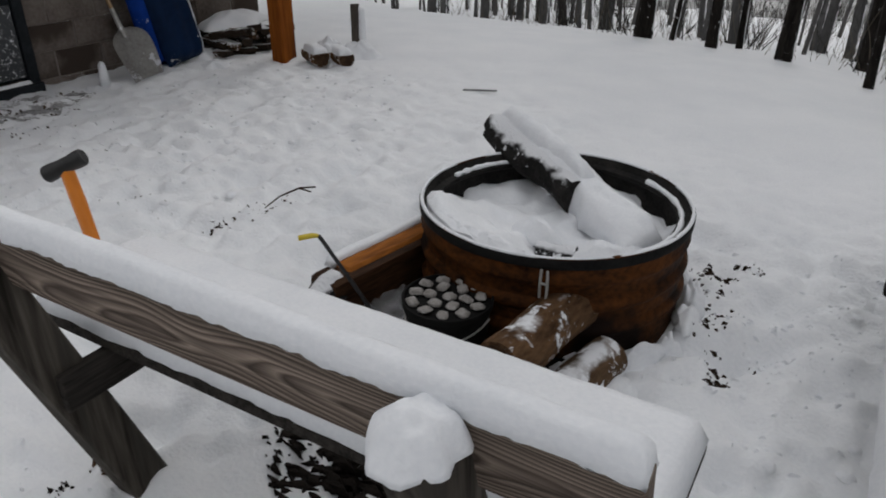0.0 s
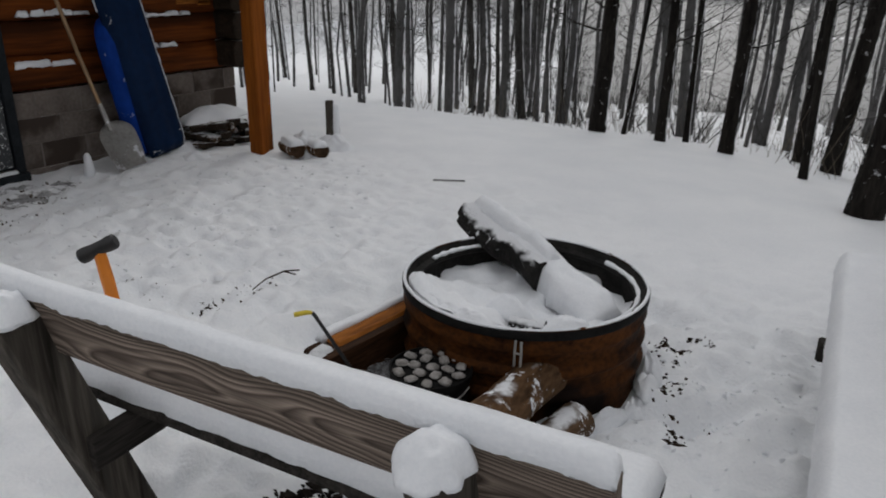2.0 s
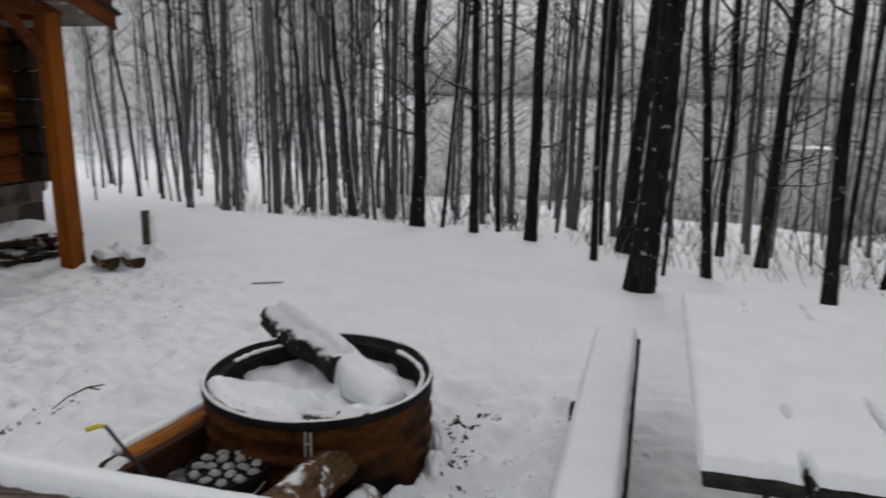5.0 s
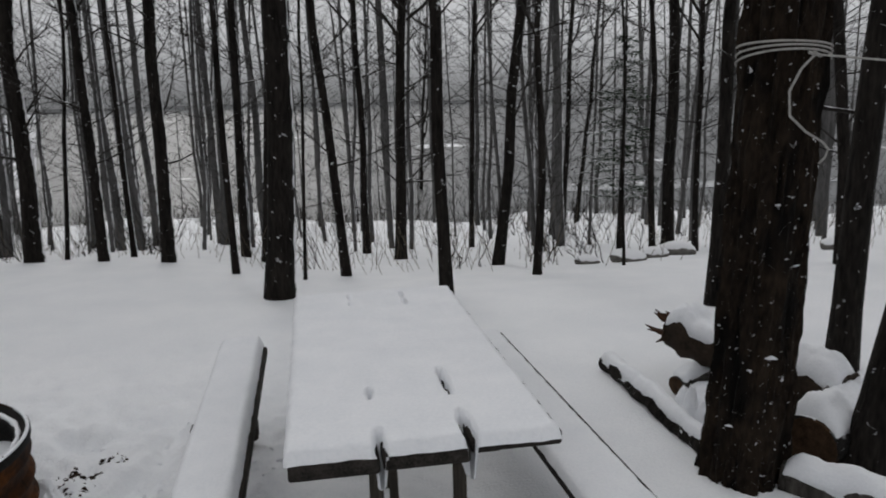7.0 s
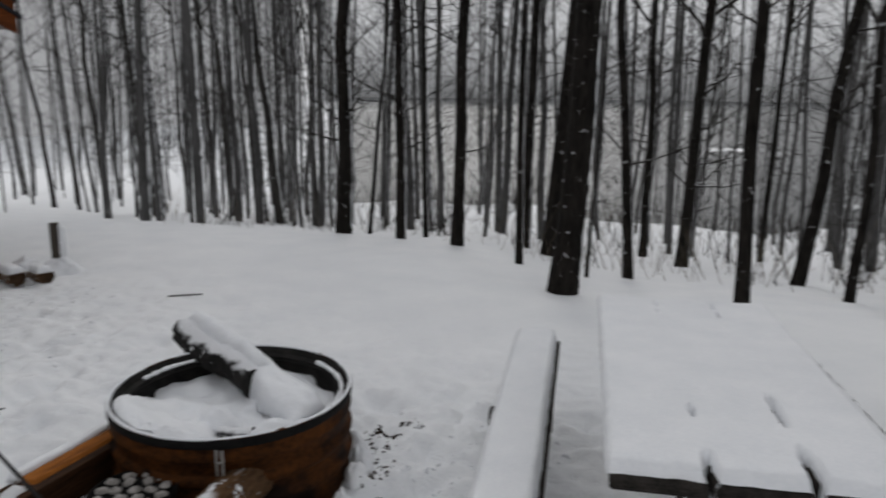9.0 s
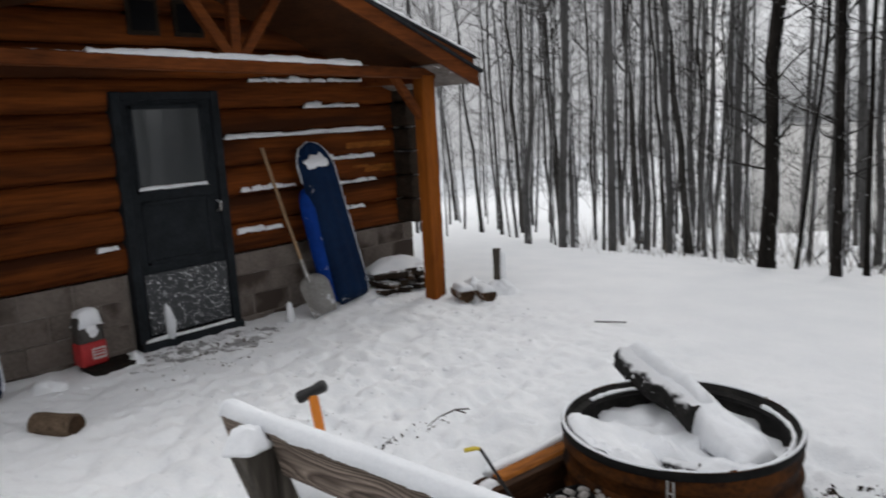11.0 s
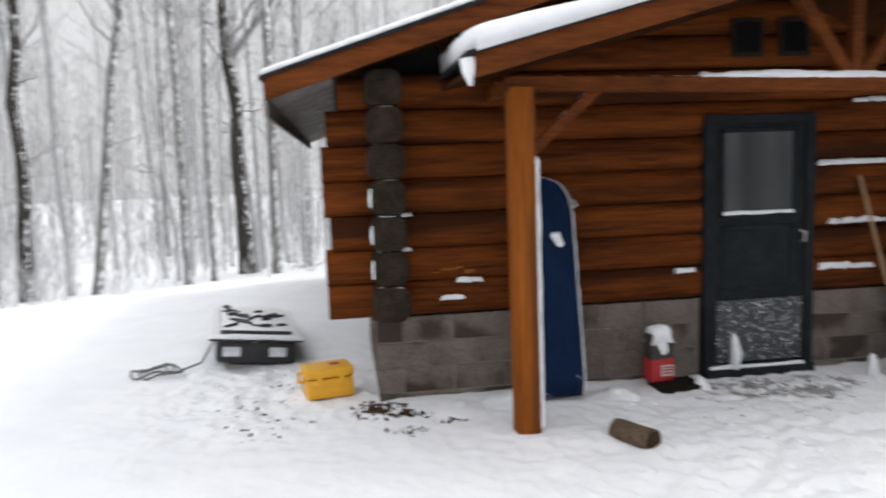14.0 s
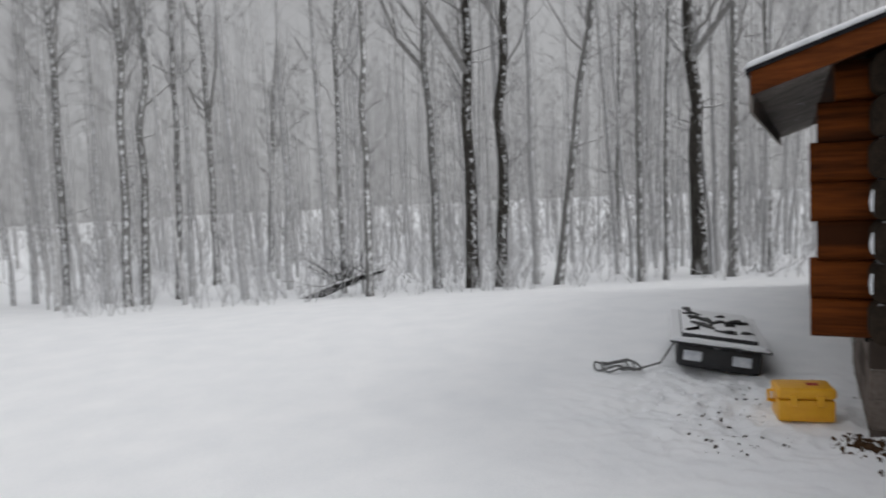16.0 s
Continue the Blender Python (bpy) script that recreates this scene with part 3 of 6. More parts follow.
PITCH, BASE = 0.264, 0.655
front_wall = part("front_wall", box(-5.58, -5.47, 0.1, 6.12, 0.6, 2.75, 0.004), DARK_IN, cabin, "stained log front wall")
rng = random.Random(4)
for c in range(9):
    z = BASE + PITCH * (c + 0.5)
    jitter = rng.uniform(-0.03, 0.03)
    if z < 2.05:
        spans = [(LEFT + jitter, 2.79), (3.75, RIGHT + jitter)]
    else:
        spans = [(LEFT + jitter, RIGHT + jitter)] if z < 2.32 else [(max(LEFT, (z + 0.14 - 2.46) / 0.324 - 0.25), min(RIGHT, 6.45 - (z + 0.14 - 2.46) / 0.324 + 0.25))]
    for a, b in spans:
        if b - a < 0.3:
            continue
        bm = wall_log(b - a)
        bmesh.ops.translate(bm, vec=(WALL_X + rng.uniform(-0.008, 0.004), a, z), verts=bm.verts)
        part("log", bm, LOG, front_wall)
for c in range(9, 12):
    z = BASE + PITCH * (c + 0.5)
    a, b = (z + 0.14 - 2.46) / 0.324 - 0.25, 6.45 - (z + 0.14 - 2.46) / 0.324 + 0.25
    if b - a > 0.4:
        bm = wall_log(b - a)
        bmesh.ops.translate(bm, vec=(WALL_X - 0.01, a, z), verts=bm.verts)
        part("log", bm, LOG, front_wall)

# side walls: their log ends cross the corner and stand out in front
for name, y0 in (("left_side_wall", 0.235), ("right_side_wall", 6.0)):
    side = part(name, box(-12.9, -5.6, y0 - 0.05, y0 + 0.05, 0.6, 2.5, 0.004), DARK_IN, cabin, "dark weathered crossing log ends at the corner")
    for c in range(7):
        z = BASE + PITCH * (c + 0.04)
        out = -5.05 + rng.uniform(-0.02, 0.02)
        wide = 0.130 + rng.uniform(-0.008, 0.008)
        bm = box(-13.1, out, y0 - wide, y0 + wide, z, z + 0.262, 0.0, None)
        bmesh.ops.bevel(bm, geom=[e for e in bm.edges if abs(e.verts[0].co.x - e.verts[1].co.x) > 1], offset=0.080, segments=6, affect="EDGES", profile=0.5)
        bmesh.ops.bevel(bm, geom=[e for e in bm.edges if min(e.verts[0].co.x, e.verts[1].co.x) > out - 0.001], offset=0.016, segments=2, affect="EDGES", profile=0.5)
        part("log", bm, LOG_DARK, side)
        if c in (1, 2, 3) and y0 < 1:
            part("edge_snow", tube([(out - 0.012, y0 - 0.100, z + 0.030), (out - 0.012, y0 - 0.126, z + 0.075), (out - 0.014, y0 - 0.130, z + 0.13), (out - 0.012, y0 - 0.122, z + 0.19), (out - 0.012, y0 - 0.085, z + 0.243)], [0.004, 0.010, 0.014, 0.011, 0.005], 8, 0.3, 20, c), SNOW, side, "blown snow on the log end's edge")

# concrete block footing
foundation = part("foundation", box(-5.56, -5.343, 0.14, 6.12, -0.25, 0.64, 0.004), MORTAR, cabin, "grey concrete block footing")
shared_block = {}
for row in range(4):
    z0 = -0.17 + 0.205 * row
    for a, b in ((0.12, 2.78), (3.76, 6.13)):
        y = a - (0.2 if row % 2 else 0.0)
        while y < b - 0.02:
            y0, y1 = max(a, y), min(b, y + 0.395)
            y += 0.405
            if y1 - y0 < 0.05:
                continue
            key = round(y1 - y0, 2)
            if key not in shared_block:
                ob = part("block", box(-0.18, 0, 0, key, 0, 0.195, 0.006), BLOCK, foundation)
                shared_block[key] = ob.data
            else:
                ob = new("block", shared_block[key])
                ob.parent = foundation
            ob.location = (-5.335 + rng.uniform(-0.004, 0.004), y0, z0)
for row in range(4):
    z0 = -0.17 + 0.205 * row
    for k in range(4):
        ob = part("block", box(0, 0.395, 0, 0.18, 0, 0.195, 0.006), BLOCK, foundation)
        ob.location = (-5.74 - 0.405 * k - (0.2 if row % 2 else 0), 0.125, z0)
part("sill_rear", box(-12.9, -5.75, 0.30, 5.95, -0.2, 0.62, 0.004), MORTAR, cabin, "block footing of the side and rear")
part("rear_wall", box(-13.0, -12.8, 0.1, 6.1, 0.6, 2.7, 0.01), LOG, cabin, "log rear wall")


def roof_slab(x0, x1, a, b, thick):
    """A sloping slab between two lines along x: a and b are (y, z) of its underside."""
    bm = bmesh.new()
    (ya, za), (yb, zb) = a, b
    pts = [(ya, za), (yb, zb), (yb, zb + thick), (ya, za + thick)]
    lo = [bm.verts.new((x0, y, z)) for y, z in pts]
    hi = [bm.verts.new((x1, y, z)) for y, z in pts]
    for j in range(4):
        bm.faces.new((lo[j], lo[(j + 1) % 4], hi[(j + 1) % 4], hi[j]))
    bm.faces.new(lo[::-1])
    bm.faces.new(hi)
    return bm


def slope_snow(x0, x1, a, b, h, seed, thin=0.0):
    """Snow on a roof slope from its eave a to its ridge b: a cap laid along the slope, thinner towards the ridge."""
    back = b[0] < a[0]
    (ya, za), (yb, zb) = (b, a) if back else (a, b)
    ang = math.atan2(zb - za, yb - ya)
    run = math.hypot(yb - ya, zb - za)
    m = Matrix.Translation((0.5 * (x0 + x1), ya, za)) @ Matrix.Rotation(ang, 4, "X") @ Matrix.Rotation(radians(90), 4, "Z")
    bm = snow_cap(run, abs(x1 - x0), h, None, seed, 0.05, 0.07, 0.0, power=4, wob=0.006)
    for v in bm.verts:
        u = 1 - v.co.x / run if back else v.co.x / run
        v.co.z *= 1 - thin * u
        v.co.x -= 0.06 * max(0, 0.03 - u) / 0.03 * max(0, v.co.z / h) * (-1 if back else 1)
    bmesh.ops.transform(bm, matrix=m, verts=bm.verts)
    return bm


RIDGE_Y, RIDGE_Z, EAVE_Z = 3.12, 3.52, 2.30
for side_y, label in ((-0.58, "left"), (6.82, "right")):
    slope = part("main_roof", roof_slab(-13.4, -4.92, (side_y, EAVE_Z + 0.02), (RIDGE_Y, RIDGE_Z), 0.06), SOFFIT, cabin, "board roof slope with dark edge")
    part("rake_board", roof_slab(-4.92, -4.88, (side_y, EAVE_Z - 0.01), (RIDGE_Y, RIDGE_Z - 0.03), 0.145), BEAM_WOOD, slope, "brown fascia board")
    part("roof_edge", roof_slab(-13.45, -4.855, (side_y - (0.03 if side_y < 3 else -0.03), EAVE_Z + 0.128), (RIDGE_Y, RIDGE_Z + 0.115), 0.03), SHINGLE, slope, "black roof edge")
    s = 1 if side_y < 3 else -1
    part("eave_soffit", roof_slab(-13.4, -4.93, (side_y, EAVE_Z + 0.003), (side_y + s * 0.46, EAVE_Z + 0.003 + 0.46 * 0.33), 0.014), EAVE, slope, "frosted grey boards under the eave")
    part("eave_fascia", box(-13.4, -4.925, side_y - 0.012, side_y + 0.012, EAVE_Z - 0.12, EAVE_Z + 0.12, 0.004), EAVE, slope)
    part("roof_snow", slope_snow(-13.45, -4.84, (side_y - s * 0.04, EAVE_Z + 0.15), (RIDGE_Y, RIDGE_Z + 0.145), 0.085, 3 + s), SNOW, slope, "layer of white snow")
part("rear_gable", roof_slab(-13.0, -12.9, (0.1, 2.55), (RIDGE_Y, 3.45), 0.05), LOG, cabin)

# ---- porch ----
PX0, PX1 = -5.5, -4.03
AP, EL, ER = (3.43, 3.06), (0.70, 2.31), (5.88, 2.07)
porch = part("porch_roof", roof_slab(PX0 - 0.5, PX1 - 0.03, (EL[0], EL[1] + 0.05), AP, 0.03), SOFFIT, cabin, "open gabled porch roof of brown boards")
part("right_slope", roof_slab(PX0 - 0.5, PX1 - 0.03, (ER[0], ER[1] + 0.05), AP, 0.03), SOFFIT, porch)
part("left_rake", roof_slab(PX1 - 0.03, PX1, (EL[0], EL[1]), (AP[0], AP[1] - 0.03), 0.14), BEAM_WOOD, porch, "brown fascia board")
part("right_rake", roof_slab(PX1 - 0.03, PX1, (ER[0], ER[1]), (AP[0], AP[1] - 0.03), 0.14), BEAM_WOOD, porch, "brown fascia board")
part("left_edge", roof_slab(PX0 - 0.5, PX1 + 0.025, (EL[0] - 0.04, EL[1] + 0.128), (AP[0], AP[1] + 0.112), 0.028), SHINGLE, porch, "black roof edge")
part("right_edge", roof_slab(PX0 - 0.5, PX1 + 0.025, (ER[0] + 0.04, ER[1] + 0.126), (AP[0], AP[1] + 0.112), 0.028), SHINGLE, porch, "black roof edge")
part("left_snow", slope_snow(PX0 - 0.5, PX1 + 0.04, (EL[0] + 0.02, EL[1] + 0.155), (AP[0] + 0.02, AP[1] + 0.13), 0.19, 11, 0.72), SNOW, porch, "thick rounded snow on the porch")
part("right_snow", slope_snow(PX0 - 0.5, PX1 + 0.0, (ER[0] + 0.02, ER[1] + 0.145), (AP[0] + 0.02, AP[1] + 0.13), 0.045, 12), SNOW, porch, "thin snow on the porch")
part("right_soffit", roof_slab(PX0 - 0.4, PX1 - 0.04, (ER[0], ER[1] + 0.034), (ER[0] - 0.45, ER[1] + 0.034 + 0.45 * 0.384), 0.012), EAVE, porch, "frosted grey boards under the eave")
part("icicle", tube([(PX1 - 0.02, EL[0] - 0.03, EL[1] + 0.12), (PX1 - 0.02, EL[0] - 0.02, EL[1] + 0.04), (PX1 - 0.03, EL[0] - 0.01, EL[1] - 0.04)], [0.05, 0.04, 0.012], 8, 0.2), SNOW, porch, "clump of snow hanging at the corner")
FX = -4.42
for y, h, nm in ((1.075, 2.30, "left"), (5.505, 2.20, "right")):
    part("porch_post", box(FX - 0.075, FX + 0.075, y - 0.085, y + 0.085, -0.12, h, 0.012), POST_WOOD, porch, "square orange-stained porch post")
bm = bar((FX + 0.01, 0.98, 2.315), (FX + 0.01, 5.62, 2.215), 0.11, 0.10, 0.01)
part("tie_beam", bm, BEAM_WOOD, porch, "brown tie beam across the porch")
part("king_post", bar((FX, 3.44, 2.31), (FX, 3.46, 3.04), 0.085, 0.085, 0.008, (0, 1, 0)), BEAM_WOOD, porch)
part("strut", bar((FX, 3.40, 2.32), (FX, 3.00, 2.90), 0.08, 0.08, 0.008, (0, 1, 0)), BEAM_WOOD, porch)
part("strut", bar((FX, 3.49, 2.31), (FX, 3.87, 2.82), 0.08, 0.08, 0.008, (0, 1, 0)), BEAM_WOOD, porch)
part("brace", bar((FX, 1.13, 1.87), (FX, 1.62, 2.29), 0.07, 0.075, 0.008, (0, 1, 0)), BEAM_WOOD, porch)
part("brace", bar((FX, 5.44, 1.80), (FX, 5.10, 2.20), 0.07, 0.075, 0.008, (0, 1, 0)), BEAM_WOOD, porch)
for y in (1.06, 5.50):
    z = 2.33 if y < 2 else 2.2
    part("side_beam", bar((FX, y, z - 0.02), (-5.3, y, z + 0.0), 0.09, 0.1, 0.008), BEAM_WOOD, porch)
m = Matrix.Translation((FX + 0.01, 2.3, 2.337)) @ Matrix.Rotation(radians(90), 4, "Z") @ Matrix.Rotation(radians(1.2), 4, "Y")
part("beam_snow", snow_cap(2.4, 0.12, 0.034, m, 21, 0.025, 0.7), SNOW, porch, "strip of snow lying on the beam")
part("post_snow", snow_cap(1.85, 0.05, 0.022, Matrix.Translation((FX + 0.045, 1.16, 0.0)) @ Matrix.Rotation(radians(-90), 4, "Y") @ Matrix.Rotation(radians(-90), 4, "X"), 23, 0.03, 0.4), SNOW, porch, "strip of wind-blown snow on the post")

# gable window pair under the porch roof
for y in (3.02, 3.42):
    w = part("gable_window", box(-5.285, -5.262, y, y + 0.27, 2.58, 2.88, 0.004), LOG_DARK, cabin, "small dark gable window")
    part("pane", box(-5.262, -5.256, y + 0.035, y + 0.235, 2.615, 2.845, 0.001), DARK_PANE, w)

# ---- the door ----
door = part("door", box(-5.36, -5.275, 2.87, 3.68, 0.08, 2.06, 0.006), DOOR, cabin, "charcoal grey storm door, closed, dusted with snow")
fr = box(-5.40, -5.245, 2.79, 2.875, 0.02, 2.13, 0.006)
box(-5.40, -5.245, 3.672, 3.75, 0.02, 2.13, 0.006, bm=fr)
box(-5.397, -5.248, 2.876, 3.671, 2.058, 2.126, 0.004, bm=fr)
part("door_frame", fr, DOOR, door)
part("threshold", box(-5.42, -5.20, 2.79, 3.75, -0.03, 0.055, 0.006), DOOR, door)
wf = box(-5.275, -5.258, 2.93, 2.965, 1.30, 2.02, 0.003)
box(-5.275, -5.258, 3.555, 3.59, 1.30, 2.02, 0.003, bm=wf)
box(-5.275, -5.258, 2.93, 3.59, 1.985, 2.02, 0.003, bm=wf)
box(-5.275, -5.258, 2.93, 3.59, 1.30, 1.335, 0.003, bm=wf)
part("window_frame", wf, DOOR, door)
part("pane", box(-5.273, -5.268, 2.965, 3.555, 1.335, 1.985, 0.001), GLASS, door, "door window glass")
part("window_snow", snow_cap(0.63, 0.022, 0.018, Matrix.Translation((-5.257, 2.94, 1.335)) @ Matrix.Rotation(radians(90), 4, "Z"), 5, 0.015, 0.5), SNOW, door, "snow on the lower window ledge")
mid = box(-5.275, -5.262, 2.95, 3.57, 0.70, 0.73, 0.003)
box(-5.275, -5.262, 2.95, 3.57, 1.20, 1.23, 0.003, bm=mid)
box(-5.275, -5.262, 2.95, 2.98, 0.70, 1.23, 0.003, bm=mid)
box(-5.275, -5.262, 3.54, 3.57, 0.70, 1.23, 0.003, bm=mid)
part("panel_moulding", mid, DOOR, door)
part("kick_panel", box(-5.275, -5.262, 2.90, 3.66, 0.10, 0.62, 0.003), DOOR_LOW, door, "lower panel flecked with blown snow")
part("door_handle", tube([(-5.27, 3.645, 1.08), (-5.225, 3.645, 1.09), (-5.22, 3.645, 1.16), (-5.27, 3.645, 1.17)], 0.011, 8), STEEL, door, "metal door handle")
part("sill_snow", snow_cap(0.86, 0.03, 0.03, Matrix.Translation((-5.235, 2.82, 0.05)) @ Matrix.Rotation(radians(90), 4, "Z"), 6, 0.02, 0.5), SNOW, door)
part("wall_ledge_snow", snow_cap(1.95, 0.06, 0.032, Matrix.Translation((-5.285, 3.78, 1.712)) @ Matrix.Rotation(radians(90), 4, "Z"), 31, 0.03, 0.6), SNOW, cabin, "snow caught along a log joint")
for y0, ln, z, sd in ((3.9, 0.62, 1.24, 1), (3.82, 0.5, 0.86, 2), (4.95, 0.62, 1.455, 3), (4.98, 0.62, 1.20, 4), (4.98, 0.4, 0.93, 5), (4.7, 0.7, 1.985, 6), (4.1, 1.5, 2.235, 7), (0.75, 0.22, 0.93, 8), (0.62, 0.2, 0.80, 9), (2.55, 0.2, 0.90, 10), (0.32, 0.1, 1.19, 12), (0.33, 0.1, 1.455, 13)):
    rs = random.Random(sd)
    y = y0
    while y < y0 + ln - 0.05:
        seg = rs.uniform(0.08, 0.26)
        part("wall_ledge_snow", snow_cap(min(seg, y0 + ln - y), 0.05, rs.uniform(0.016, 0.036) * (0.95 if y0 > 3.7 else 0.8), Matrix.Translation((-5.295, y, z - 0.014)) @ Matrix.Rotation(radians(90), 4, "Z"), sd + y, 0.014, 1.0, 0.014, wob=0.5), SNOW, cabin)
        y += seg * rs.uniform(0.8, 1.15)

# bare orange wood where the stain has chipped off the logs
for y, z, w, h in ((0.86, 0.985, 0.09, 0.016), (0.70, 1.01, 0.14, 0.010), (0.60, 0.99, 0.06, 0.008), (0.78, 1.02, 0.05, 0.008), (5.50, 1.555, 0.62, 0.030), (5.62, 1.30, 0.40, 0.034), (5.36, 1.335, 0.22, 0.012), (5.75, 1.275, 0.16, 0.020)):
    part("bare_patch", box(-5.286, -5.2745, y - w / 2, y + w / 2, z - h, z + h, 0.004), SPLIT, cabin, "patch of bare orange wood")

# ---- trees ----
def skin(verts, faces, pts, radii, sides):
    """A tapered limb through pts, added to plain lists."""
    start, ref = len(verts), Vector((0.31, 0.94, 0.1))
    for i, p in enumerate(pts):
        d = (pts[min(i + 1, len(pts) - 1)] - pts[max(i - 1, 0)]).normalized()
        a = (ref - d * ref.dot(d)).normalized()
        b = d.cross(a)
        for k in range(sides):
            t = 2 * math.pi * k / sides
            verts.append(p + (a * math.cos(t) + b * math.sin(t)) * radii[i])
    for i in range(len(pts) - 1):
        for k in range(sides):
            q = start + i * sides
            faces.append((q + k, q + (k + 1) % sides, q + sides + (k + 1) % sides, q + sides + k))


def limb(rg, verts, faces, origin, heading, rise, length, r, depth, sides=4):
    """A crooked limb that forks into finer twigs."""
    n = 5 if depth else 3
    pts, p = [origin], origin.copy()
    d = Vector((math.cos(heading), math.sin(heading), rise)).normalized()
    for i in range(n):
        d = (d + Vector((rg.uniform(-0.3, 0.3), rg.uniform(-0.3, 0.3), rg.uniform(-0.12, 0.28)))).normalized()
        p = p + d * length / n
        pts.append(p)
    skin(verts, faces, pts, [max(0.0035, r * (1 - 0.85 * i / n)) for i in range(n + 1)], sides if r > 0.012 else 3)
    if depth:
        for k in range(rg.randint(3, 5)):
            at = pts[rg.randint(1, n)]
            limb(rg, verts, faces, at, heading + rg.uniform(-1.2, 1.2), rise + rg.uniform(-0.3, 0.4), length * rg.uniform(0.35, 0.6), r * 0.45, depth - 1, 3)


def tree(x, y, r, lx, ly, height, seed, bark, twig, low=2.0, dense=1.0, label="", fork=False, deep=0.12):
    """A bare forest tree: a leaning, slightly bent trunk with limbs and fine twigs."""
    rg = random.Random(seed)
    z = terrain(x, y) - deep
    ob = thing("tree", pose(x, y, z), label, "tree", "bare forest trees")
    verts, faces, pts, radii = [], [], [], []
    n = 12
    bend = Vector((rg.uniform(-0.03, 0.03), rg.uniform(-0.03, 0.03), 0))
    for i in range(n + 1):
        h = height * (i / n) ** 1.25
        wob = 0.15 * min(h, 4) / 4
        pts.append(Vector((lx * h + bend.x * h * h / height + wob * noise.noise(Vector((h * 0.6, seed, 1))), ly * h + bend.y * h * h / height + wob * noise.noise(Vector((h * 0.6, 5, seed))), h)))
        flare = 0.86 + 0.22 * math.exp(-h / (2.0 * r + 0.05))
        radii.append(max(0.012, r * flare * (1 - 0.72 * h / height)))
    skin(verts, faces, pts, radii, 10 if r > 0.06 else 7)
    raw_part("trunk", verts, faces, bark, ob)
    verts, faces = [], []
    count = int((height - low) * 2.1 * dense)
    for k in range(count):
        f = rg.random() ** 0.8
        h = low + (height * 0.97 - low) * f
        i = next(j for j in range(n) if pts[j + 1].z >= h)
        u = (h - pts[i].z) / (pts[i + 1].z - pts[i].z)
        at = pts[i].lerp(pts[i + 1], u)
        rr = radii[i] * (1 - u) + radii[i + 1] * u
        big = f > 0.25 and rg.random() < 0.4
        limb(rg, verts, faces, at, rg.uniform(0, 6.283), rg.uniform(0.0, 0.7) if not big else rg.uniform(0.6, 1.5), rg.uniform(0.5, 1.3) if not big else rg.uniform(1.2, 2.8), rr * (0.16 if not big else 0.42) + 0.003, 1 if not big else 2)
    if fork:
        h0 = pts[6]
        limb(rg, verts, faces, h0, rg.uniform(0, 6.28), 1.6, height * 0.4, radii[6] * 0.75, 2, 6)
    if verts:
        tagged(raw_part("crown", verts, faces, twig, ob), kind="stuff")
    return ob


LAKE_LEFT = [
    (-23.59, 27.11, 0.182, -0.059, -0.034),
    (-14.48, 18.21, 0.127, -0.059, -0.034),
    (-13.23, 17.68, 0.095, -0.034, -0.019),
    (-14.24, 20.14, 0.163, -0.053, -0.031),
    (-10.37, 16.78, 0.215, -0.063, -0.036),
    (-11.34, 19.96, 0.098, -0.029, -0.016),
    (-10.61, 20.32, 0.160, -0.024, -0.014),
    (-9.69, 19.68, 0.187, -0.040, -0.023),
    (-7.52, 16.89, 0.100, -0.035, -0.020),
    (-5.90, 14.76, 0.148, -0.086, -0.049),
    (-5.41, 14.38, 0.071, -0.028, -0.016),
    (-4.69, 13.87, 0.062, -0.028, -0.016),
]
LAKE_MID = [
    (-2.52, 9.46, 0.122, 0.037, -0.005),
    (-1.65, 9.18, 0.072, 0.001, -0.000),
    (-1.50, 9.88, 0.046, -0.016, 0.002),
    (-0.85, 8.81, 0.088, 0.018, -0.003),
    (-2.30, 9.85, 0.039, 0.106, -0.015),
    (-0.00, 7.94, 0.048, -0.022, 0.003),
    (-0.28, 11.09, 0.077, 0.006, -0.001),
    (0.70, 7.68, 0.023, 0.041, -0.006),
    (1.13, 8.08, 0.061, -0.073, 0.011),
    (1.60, 14.66, 0.090, -0.015, 0.002),
    (2.02, 11.78, 0.108, 0.033, -0.005),
    (1.96, 6.41, 0.066, -0.041, 0.006),
    (3.77, 15.02, 0.065, 0.008, -0.001),
    (2.95, 8.91, 0.083, 0.092, -0.013),
    (3.05, 7.47, 0.053, 0.024, -0.004),
]
LAKE_RIGHT = [
    (6.45, 47.71, 0.168, 0.030, -0.004),
    (5.78, 15.25, 0.074, 0.026, -0.004),
    (8.79, 23.23, 0.094, 0.079, -0.011),
    (4.14, 7.84, 0.022, -0.031, 0.004),
    (5.19, 9.44, 0.055, -0.045, 0.007),
    (5.62, 9.89, 0.100, -0.028, 0.004),
    (5.81, 9.47, 0.053, -0.029, 0.004),
    (3.95, 5.60, 0.062, 0.005, 0.007),
    (7.43, 10.56, 0.066, -0.065, 0.009),
    (5.95, 6.78, 0.070, -0.080, 0.012),
    (4.02, 4.17, 0.098, 0.012, 0.004),
    (3.27, 3.04, 0.100, 0.190, 0.020),
]
